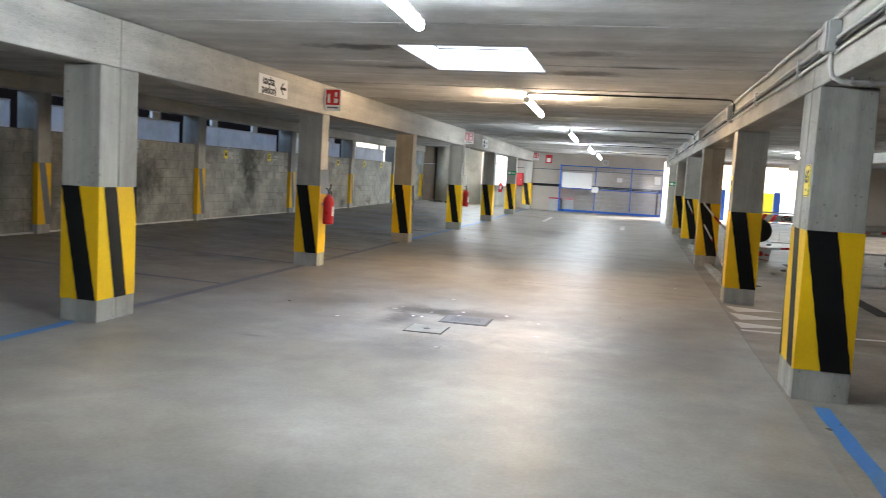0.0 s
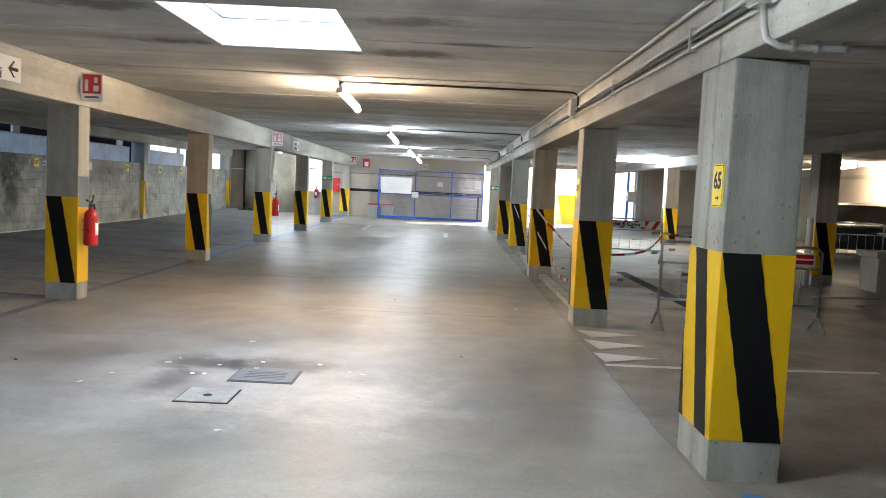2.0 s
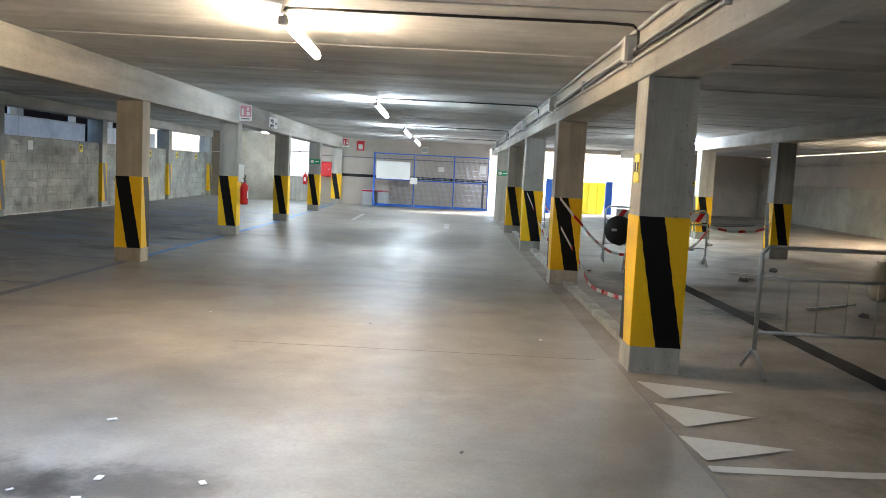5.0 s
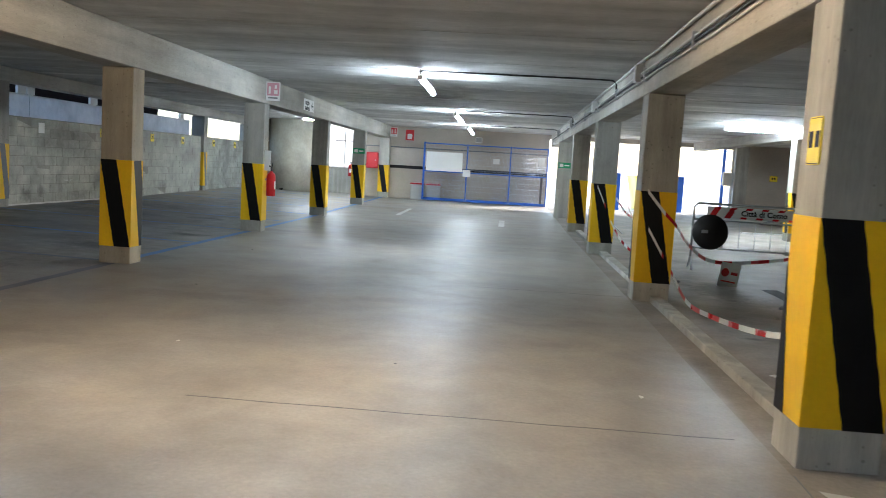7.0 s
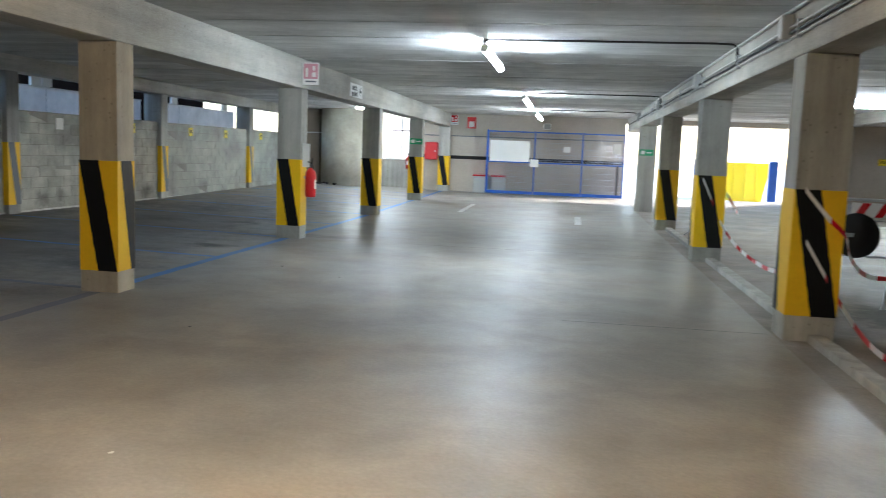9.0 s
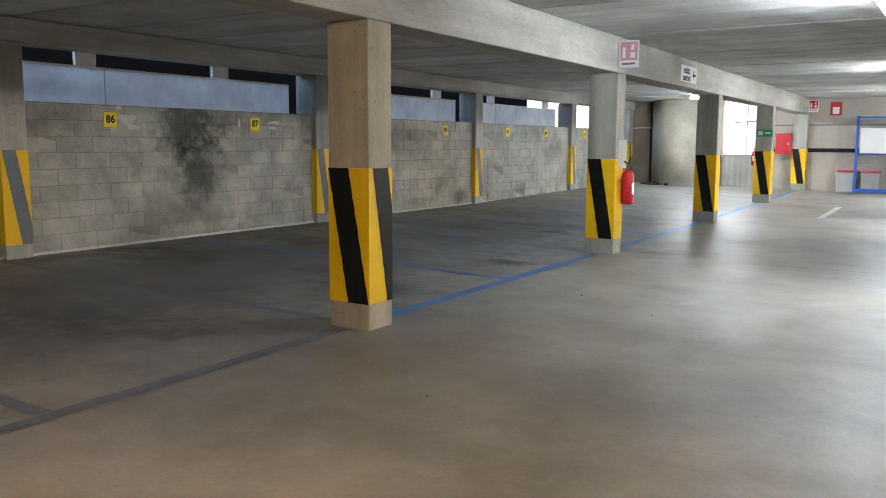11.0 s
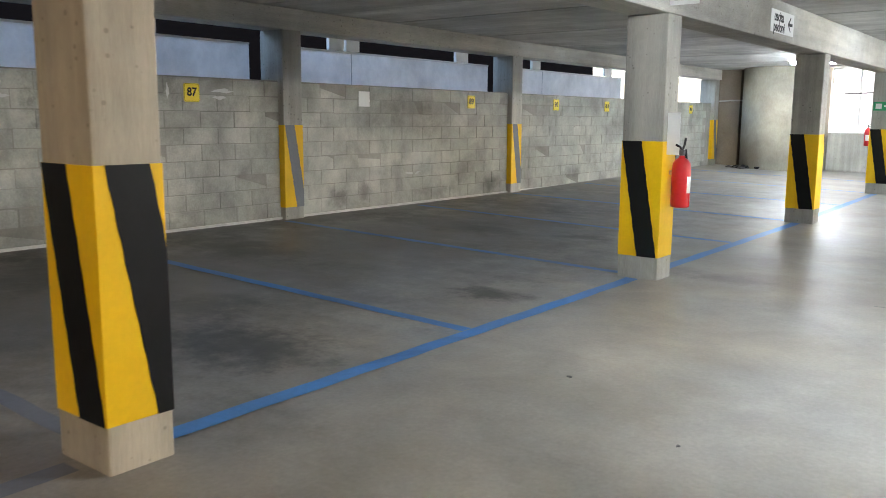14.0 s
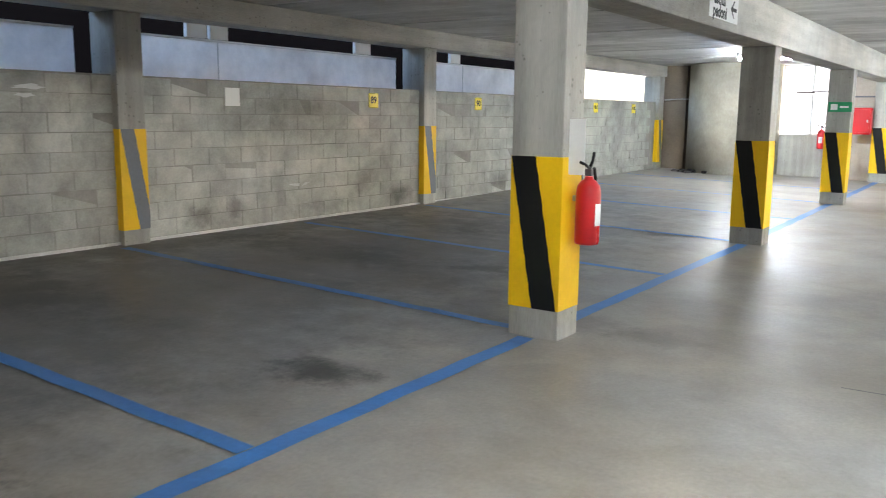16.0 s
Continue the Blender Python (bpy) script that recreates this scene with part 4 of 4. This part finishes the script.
# crowd barriers
def barrier(m, label, width=2.0, board=False):
    b = thing("crowd_barrier", m, label, "barrier", "crowd barriers")
    r = 0.019
    part("outer_tube", pipe([(0, 0, 0.2), (0, 0, 1.02), (0.06, 0, 1.08), (width - 0.06, 0, 1.08), (width, 0, 1.02), (width, 0, 0.18)], r), STEEL, b)
    part("bottom_tube", pipe([(0, 0, 0.36), (width, 0, 0.36)], r * 0.8), STEEL, b)
    part("middle_tube", pipe([(0, 0, 0.82), (width, 0, 0.82)], r * 0.7), STEEL, b)
    for x in (0.0, width):
        part("foot", pipe([(x, -0.28, 0.015), (x, -0.05, 0.2), (x, 0.05, 0.2), (x, 0.28, 0.015)], r * 0.8), STEEL, b)
    n = 8
    for k in range(1, n):
        part("rod", pipe([(width * k / n, 0, 0.36), (width * k / n, 0, 0.82)], 0.004, 5), STEEL, b)
    return b


def floor_pose(x, y, turn):
    return pose(x, y, ground_z(x, y), 0, 0, turn)


bar = barrier(floor_pose(4.27, 22.3, -6), "galvanised crowd barrier carrying a striped town board", 1.95)
bd = part("town_board", box(0.2, 1.92, -0.035, -0.022, 0.86, 1.04, 0.003), WHITE, bar, "red and white striped board lettered Citta di Como")
for k in range(7):
    bm = bmesh.new()
    x = 0.22 + 0.245 * k
    bm.faces.new([bm.verts.new(p) for p in ((x, -0.0365, 0.862), (x + 0.10, -0.0365, 0.862), (x + 0.20, -0.0365, 1.038), (x + 0.10, -0.0365, 1.038))])
    part("red_stripe", bm, RED, bd)
part("letter_field", box(0.62, 1.55, -0.0385, -0.037, 0.895, 1.005), WHITE, bd)
lettering("lettering", "Citt\u00e0 di Como", 0.12, pose(1.08, -0.0395, 0.95, 90), BLACK, bd)
barrier(floor_pose(3.87, 12.95, 0), "galvanised crowd barrier with a warning plate", 1.98)
wp = plate("warning_plate", pose(5.55, 12.92, 0.90 + ground_z(5.5, 12.9), 90), 0.42, 0.17, WHITE, "white and red no-entry plate on the barrier", "sign")
part("symbol", lathe([(0.06, 0.0062), (0.06, 0.0072)], 18), BLACK, wp)
wp.children[-1].matrix_basis = pose(-0.135, 0, 0)
part("symbol_centre", lathe([(0.045, 0.0076), (0.045, 0.008)], 18), WHITE, wp)
wp.children[-1].matrix_basis = pose(-0.135, 0, 0)
part("text_bar", box(-0.04, 0.18, 0.01, 0.06, 0.0062, 0.0075), RED, wp)
part("text_bar", box(-0.04, 0.18, -0.06, -0.01, 0.0062, 0.0075), RED, wp)
barrier(floor_pose(3.5, 28.2, 75), "galvanised crowd barrier turned along the row", 1.6)

# round black disc hanging on the barrier
wh = thing("sign_disc", pose(4.53, 22.2, 0.62 + ground_z(4.5, 22.2)), "round black-backed road sign leaning on the barrier", "road sign")
part("disc", lathe([(0.02, -0.012), (0.27, -0.012), (0.285, -0.004), (0.285, 0.008), (0.02, 0.012)], 32), RUBBER, wh)
wh.children[-1].matrix_basis = pose(0, 0, 0, 84, 0, 0)
part("clamp", box(-0.14, -0.04, -0.03, -0.015, -0.02, 0.03, 0.004), STEEL, wh)


# barrier tape
def tape(points, label, width=0.05, seg=0.34):
    """A red and white tape hanging through the given points."""
    pts = []
    for i in range(len(points) - 1):
        p0, p1, p2, p3 = (Vector(points[min(max(j, 0), len(points) - 1)]) for j in (i - 1, i, i + 1, i + 2))
        for k in range(10):
            s = k / 10
            pts.append(0.5 * (2 * p1 + (p2 - p0) * s + (2 * p0 - 5 * p1 + 4 * p2 - p3) * s * s + (3 * p1 - p0 - 3 * p2 + p3) * s ** 3))
    pts.append(Vector(points[-1]))
    bm = bmesh.new()
    run, prev, last = 0.0, None, None
    for i, p in enumerate(pts):
        if last is not None:
            run += (p - last).length
        d = Vector((0.012 * math.sin(run * 5), 0.012 * math.cos(run * 3), 1)).normalized() * width / 2
        cur = (bm.verts.new(p - d), bm.verts.new(p + d))
        if prev:
            f = bm.faces.new((prev[0], cur[0], cur[1], prev[1]))
            f.material_index = int(run / seg) % 2
        prev, last = cur, p
    ob = finish("barrier_tape", bm, [WHITE, RED])
    mod = ob.modifiers.new("thickness", "SOLIDIFY")
    mod.thickness = 0.001
    return tagged(ob, label, "tape", "barrier tapes")


R3Y, R4Y, R2Y = 18.41, 23.91, 12.91
tape([(2.86, R3Y - 0.02, 1.30), (3.05, R3Y - 0.025, 1.08), (3.21, R3Y - 0.02, 0.92), (3.6, 19.4, 0.62), (4.15, 20.4, 0.34), (4.9, 20.9, 0.32), (5.7, 21.4, 0.42), (6.2, 21.9, 0.8)], "red and white tape slung from a column to the barrier")
tape([(2.9, R3Y - 0.02, 0.86), (3.06, R3Y - 0.025, 0.6), (3.21, R3Y - 0.02, 0.36), (3.24, 17.6, 0.14), (3.26, 16.6, 0.16), (3.3, 15.2, 0.28), (3.26, 14.0, 0.5), (3.21, R2Y + 0.42, 0.75)], "red and white tape sagging between two columns over the kerb")
tape([(2.86, R4Y - 0.02, 1.25), (3.0, R4Y - 0.025, 0.95), (3.15, R4Y - 0.02, 0.62), (3.24, 23.0, 0.35), (3.3, 21.5, 0.25), (3.28, 20.0, 0.4), (3.22, R3Y + 0.42, 0.7)], "red and white tape sagging between two columns")
tape([(3.22, R4Y, 1.05), (3.5, 24.8, 0.8), (3.9, 26.5, 0.62), (4.0, 28.0, 0.85)], "white and red tape running to a barrier")
tape([(6.2, 21.95, 0.82), (6.9, 22.5, 0.72), (7.8, 23.3, 0.78), (8.13, 23.93, 1.0)], "red and white tape from the barrier to the far column")
hs = plate("hanging_plate", Matrix.Translation((4.38, 20.3, 0.16)) @ pose(0, 0, 0, 90, 9, 14), 0.30, 0.36, WHITE, "white and red no-entry plate hung on the tape", "sign")
part("symbol", lathe([(0.06, 0.0062), (0.06, 0.0075)], 18), RED, hs)
hs.children[-1].matrix_basis = pose(-0.07, 0.04, 0)
part("text_bar", box(0.02, 0.12, 0.02, 0.06, 0.0062, 0.0075), RED, hs)
part("text_bar", box(-0.11, 0.11, -0.09, -0.07, 0.0062, 0.0075), RED, hs)


# concrete block and white post by the far row
cb = thing("concrete_plinth", floor_pose(8.75, 17.25, 0), "pale concrete plinth with a projecting top", "plinth")
part("body", box(0.06, 1.4, 0.06, 0.7, 0, 0.62, 0.02), CONC, cb)
part("cap", box(0, 1.46, 0, 0.76, 0.622, 0.74, 0.02), CONC, cb)
wpst = thing("white_post", floor_pose(7.95, 18.2, 0), "white round steel post beside the column", "post")
part("post", lathe([(0.06, 0), (0.06, 1.25), (0.05, 1.28)], 14), WHITE, wpst)
sk = thing("cement_sack", floor_pose(7.4, 17.8, 20), "pale bulging sack standing on the floor", "sack")
part("bag", lathe([(0.10, 0), (0.15, 0.08), (0.155, 0.25), (0.13, 0.42), (0.06, 0.5), (0.08, 0.56)], 16), TOWER, sk)
tb = thing("timber_pile", floor_pose(10.2, 34.5, 0), "low pile of dark planks by the wall", "planks")
for k in range(5):
    part("plank", box(-1.2 + 0.12 * k, 1.4 + 0.1 * k, 0.2 * k, 0.2 * k + 0.18, 0.0 + 0.002 * k, 0.06 + 0.01 * k, 0.006), IRON, tb)
number_plate("", Matrix.Translation((11.2, END_Y - 0.008, 1.71)) @ SOUTHWARD, "yellow bay number plate on the end wall", 0.3, 0.22)


# parked car
def car(m):
    c = thing("car", m, "dark hatchback parked in a bay beyond the columns", "car")
    lower = ((-1.98, 0.30), (-2.05, 0.42), (-2.06, 0.58), (-1.98, 0.74), (-1.82, 0.83), (-1.08, 0.95), (1.45, 1.0), (1.95, 0.98), (2.04, 0.82), (2.06, 0.5), (1.98, 0.30))
    sides = ((-0.86, 0.94, 0.0), (-0.84, 1.0, 0.0), (-0.55, 1.0, 0.05), (0.0, 1.0, 0.07), (0.55, 1.0, 0.05), (0.84, 1.0, 0.0), (0.86, 0.94, 0.0))
    bm = bmesh.new()
    rows = [[bm.verts.new((x * (1.0 + (bulge if x < 0 else 0.4 * bulge)) if abs(x) > 1.7 else x, yy, 0.3 + (z - 0.3) * k + (bulge * 0.5 if z > 0.8 else 0))) for x, z in lower] for yy, k, bulge in sides]
    for r0, r1 in zip(rows, rows[1:]):
        for k in range(len(lower)):
            bm.faces.new((r0[k], r0[(k + 1) % len(lower)], r1[(k + 1) % len(lower)], r1[k])).smooth = True
    bm.faces.new(rows[0])
    bm.faces.new(rows[-1][::-1])
    part("body", bm, CARPAINT, c)
    # roof and pillars over the glass
    cabin = ((-1.02, 0.98), (-0.32, 1.40), (0.25, 1.47), (1.05, 1.42), (1.72, 1.02))
    bm = bmesh.new()
    rows = [[bm.verts.new((x, yy * (1.0 if z < 1.1 else 0.8), z - drop)) for x, z in cabin] for yy, drop in ((-0.78, 0.02), (-0.4, 0.0), (0.4, 0.0), (0.78, 0.02))]
    for r0, r1 in zip(rows, rows[1:]):
        for k in range(1, 3):
            bm.faces.new((r0[k], r0[k + 1], r1[k + 1], r1[k])).smooth = True
        bm.faces.new((r0[0], r0[4], r1[4], r1[0]))
    part("roof", bm, CARPAINT, c)
    for name, k in (("windscreen", 0), ("rear_window", 3)):
        bm = bmesh.new()
        for r0, r1 in ((0, 1), (1, 2), (2, 3)):
            q = [(cabin[j][0], yy * (1.0 if cabin[j][1] < 1.1 else 0.8), cabin[j][1] - dz) for j, (yy, dz) in ((k, ((-0.78, 0.02), (-0.4, 0), (0.4, 0), (0.78, 0.02))[r0]), (k + 1, ((-0.78, 0.02), (-0.4, 0), (0.4, 0), (0.78, 0.02))[r0]), (k + 1, ((-0.78, 0.02), (-0.4, 0), (0.4, 0), (0.78, 0.02))[r1]), (k, ((-0.78, 0.02), (-0.4, 0), (0.4, 0), (0.78, 0.02))[r1]))]
            bm.faces.new([bm.verts.new(p) for p in q]).smooth = True
        bmesh.ops.remove_doubles(bm, verts=bm.verts, dist=0.001)
        part(name, bm, TINTED, c, "dark tinted glass")
    for sg in (-1, 1):
        bm = bmesh.new()
        bm.faces.new([bm.verts.new((x, sg * 0.78 * (1.0 if z < 1.1 else 0.8), z - 0.02)) for x, z in cabin])
        part("side_window", bm, TINTED, c, "dark tinted glass")
        part("mirror", box(-0.86, -0.72, sg * 0.93 - 0.09, sg * 0.93 + 0.09, 0.98, 1.1, 0.03), CARPAINT, c)
        part("headlight", box(-2.09, -1.92, sg * 0.62 - 0.17, sg * 0.62 + 0.17, 0.64, 0.76, 0.03), GLASSY, c, "clear headlight lens")
        part("fog_lamp", box(-2.085, -2.0, sg * 0.66 - 0.08, sg * 0.66 + 0.08, 0.38, 0.44, 0.015), GLASSY, c)
    part("grille", box(-2.115, -2.03, -0.38, 0.38, 0.62, 0.70, 0.01), RUBBER, c)
    part("bumper_intake", box(-2.12, -2.03, -0.52, 0.52, 0.34, 0.44, 0.01), RUBBER, c)
    part("number_plate", box(-2.15, -2.125, -0.26, 0.26, 0.49, 0.60, 0.003), WHITE, c, "white number plate")
    for x in (-1.3, 1.3):
        for sg in (-1, 1):
            wheel = part("wheel", lathe([(0.1, -0.09), (0.3, -0.09), (0.315, -0.06), (0.315, 0.06), (0.3, 0.09), (0.1, 0.09)], 24), RUBBER, c)
            wheel.matrix_basis = pose(x, sg * 0.81, 0.315, 90)
            part("rim", lathe([(0.02, -0.095), (0.19, -0.095), (0.2, 0.095), (0.02, 0.095)], 18), STEEL, wheel)


car(floor_pose(12.2, 24.8, 60))
barrier(floor_pose(9.7, 22.0, 10), "galvanised crowd barrier beyond the far columns", 1.8)


# rubble and offcuts on the floor of the closed zone
def rubble(x, y, s, turn):
    ob = thing("rubble", floor_pose(x, y, turn), "small broken lump of concrete on the floor", "rubble", "rubble")
    bm = bmesh.new()
    bmesh.ops.create_icosphere(bm, subdivisions=2, radius=s)
    for v in bm.verts:
        n = noise.noise(v.co * (2.5 / s) + Vector((x, y, 0)))
        v.co = Vector((v.co.x * (1 + 0.5 * n), v.co.y * (0.7 + 0.4 * n), max(-0.002, v.co.z * (0.5 + 0.4 * n) + s * 0.2)))
    part("lump", bm, MORTAR if turn % 2 else IRON, ob)


for k, (x, y, s) in enumerate(((6.1, 19.6, 0.09), (6.3, 19.8, 0.06), (7.2, 21.2, 0.1), (4.2, 17.6, 0.05), (4.5, 18.3, 0.06), (6.9, 25.5, 0.1), (5.4, 26.3, 0.08), (7.8, 27.0, 0.12), (6.4, 16.2, 0.07), (7.6, 15.4, 0.06), (3.7, 20.4, 0.04), (5.8, 14.2, 0.05))):
    rubble(x, y, s, 37 * k)
for x, y, l, turn in ((5.9, 16.6, 1.1, 35), (7.3, 16.4, 1.4, 8), (6.2, 20.6, 1.0, -20), (7.6, 31.5, 1.6, 5)):
    pl = thing("loose_batten", floor_pose(x, y, turn), "pale wooden batten lying on the floor", "batten", "loose battens")
    part("batten_piece", box(0, l, 0, 0.05, 0.001, 0.035, 0.004), WHITE_LINE, pl)

# smears of white paint beside the bay numbers, pipes by the stair core
for k, (y, z, w, h) in enumerate(((20.53, 1.79, 0.26, 0.13), (20.62, 1.68, 0.2, 0.07), (23.32, 1.80, 0.3, 0.05), (23.28, 1.72, 0.2, 0.04), (22.55, 1.78, 0.04, 0.16), (20.4, 1.93, 0.1, 0.06), (27.0, 0.62, 0.35, 0.04))):
    sm = thing("paint_smear", Matrix.Translation((WALL_W + 0.004, y, z)) @ EASTWARD, "thin smear of white paint on the block wall", "paint", "paint smears")
    bm = bmesh.new()
    n = 14
    ring = [bm.verts.new((w / 2 * math.cos(a) * (1 + 0.3 * math.sin(5 * a + k)), h / 2 * math.sin(a) * (1 + 0.4 * math.sin(3 * a + 2 * k)), 0)) for a in (math.tau * i / n for i in range(n))]
    bm.faces.new(ring)
    part("paint", bm, WHITE_LINE, sm)
conduit("wall_pipe", [(-8.8, 40.46, 2.02), (-8.5, 40.46, 2.04), (-8.1, 40.46, 2.04)], 0.02, CONDUIT, "grey pipe stub on the stair core wall")
conduit("wall_pipe", [(-5.6, END_Y - 0.06, 2.2), (-5.0, END_Y - 0.06, 2.22), (-4.55, END_Y - 0.06, 2.22), (-4.5, END_Y - 0.06, 1.4)], 0.018, IRON, "dark pipe crossing the lobby window")

heap = thing("debris_heap", floor_pose(-7.7, 39.55, 0), "low heap of dark rubbish and leaves at the tower's foot", "debris")
rng = random.Random(5)
for k in range(14):
    bm = bmesh.new()
    bmesh.ops.create_icosphere(bm, subdivisions=1, radius=rng.uniform(0.06, 0.13))
    cx, cy = rng.gauss(0, 0.28), rng.gauss(0.05, 0.1)
    for v in bm.verts:
        v.co = Vector((cx + v.co.x * rng.uniform(0.8, 1.6), cy + v.co.y, max(-0.001, v.co.z * rng.uniform(0.3, 0.8) + 0.02)))
    part("scrap", bm, CHANNEL if k % 2 else IRON, heap)

# litter on the floor
for k, (x, y, s) in enumerate(((-0.2, 7.9, 0.03), (1.4, 10.6, 0.02), (-2.4, 9.6, 0.03), (0.6, 8.9, 0.025), (-1.7, 20.3, 0.02), (-2.1, 17.3, 0.02), (-1.2, 14.6, 0.02), (2.9, 6.6, 0.03), (3.0, 6.75, 0.02), (2.2, 14.0, 0.03), (-2.6, 20.9, 0.025), (0.5, 14.4, 0.02), (3.35, 14.9, 0.05), (3.6, 15.3, 0.06))):
    ob = thing("litter", pose(x, y, ground_z(x, y) + 0.002, 0, 0, 70 * k), "tiny scrap of litter on the concrete floor", "litter", "litter scraps")
    bm = bmesh.new()
    bmesh.ops.create_icosphere(bm, subdivisions=1, radius=s)
    for v in bm.verts:
        v.co = Vector((v.co.x * (1 + 0.5 * math.sin(k + v.co.y * 90)), v.co.y * 0.6, max(0, v.co.z * 0.35)))
    part("scrap", bm, WHITE if k % 3 == 0 else IRON, ob)

rng = random.Random(9)
for k in range(16):
    x, y = -0.4 + rng.gauss(0, 0.8), 9.6 + rng.gauss(0, 0.7)
    ob = thing("paint_flake", pose(x, y, ground_z(x, y) + 0.005, 0, 0, rng.uniform(0, 180)), "small white flake of ceiling paint on the floor", "flake", "paint flakes")
    s = rng.uniform(0.012, 0.03)
    part("flake", box(-s, s, -s * 0.6, s * 0.6, 0, 0.003), WHITE, ob)

# blocks of the west wall, the nearest ones single
bw, bh, gap = 0.5, 0.2, 0.010
proto = {}


def block_mesh(w):
    key = round(w, 3)
    if key not in proto:
        b = box(0, 0.05, 0, w, 0, bh - gap, 0.003)
        bmesh.ops.recalc_face_normals(b, faces=b.faces)
        me = bpy.data.meshes.new("block")
        b.to_mesh(me)
        b.free()
        me.materials.append(BLOCK)
        proto[key] = me
    return proto[key]


rest = bmesh.new()
rng = random.Random(4)
for c in range(10):
    z = 1.955 - bh * (c + 1)
    y = SOUTH + (0.25 if c % 2 else 0.0)
    while y < 39.5:
        x = WALL_W - 0.05 + rng.choice((-0.003, -0.001, 0.0, 0.002, 0.004))
        if 18.6 <= y < 32.6:
            o = new("block", block_mesh(bw - gap))
            o.parent = wall_west
            o.matrix_basis = pose(x, y + rng.uniform(-0.004, 0.004), z + rng.uniform(-0.004, 0.003), rng.uniform(-0.2, 0.2), rng.uniform(-0.9, 0.4), rng.uniform(-0.3, 0.3))
        else:
            box_into(rest, x, x + 0.05, y, y + bw - gap, z, z + bh - gap)
        y += bw
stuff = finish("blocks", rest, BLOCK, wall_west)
tagged(stuff, kind="stuff")
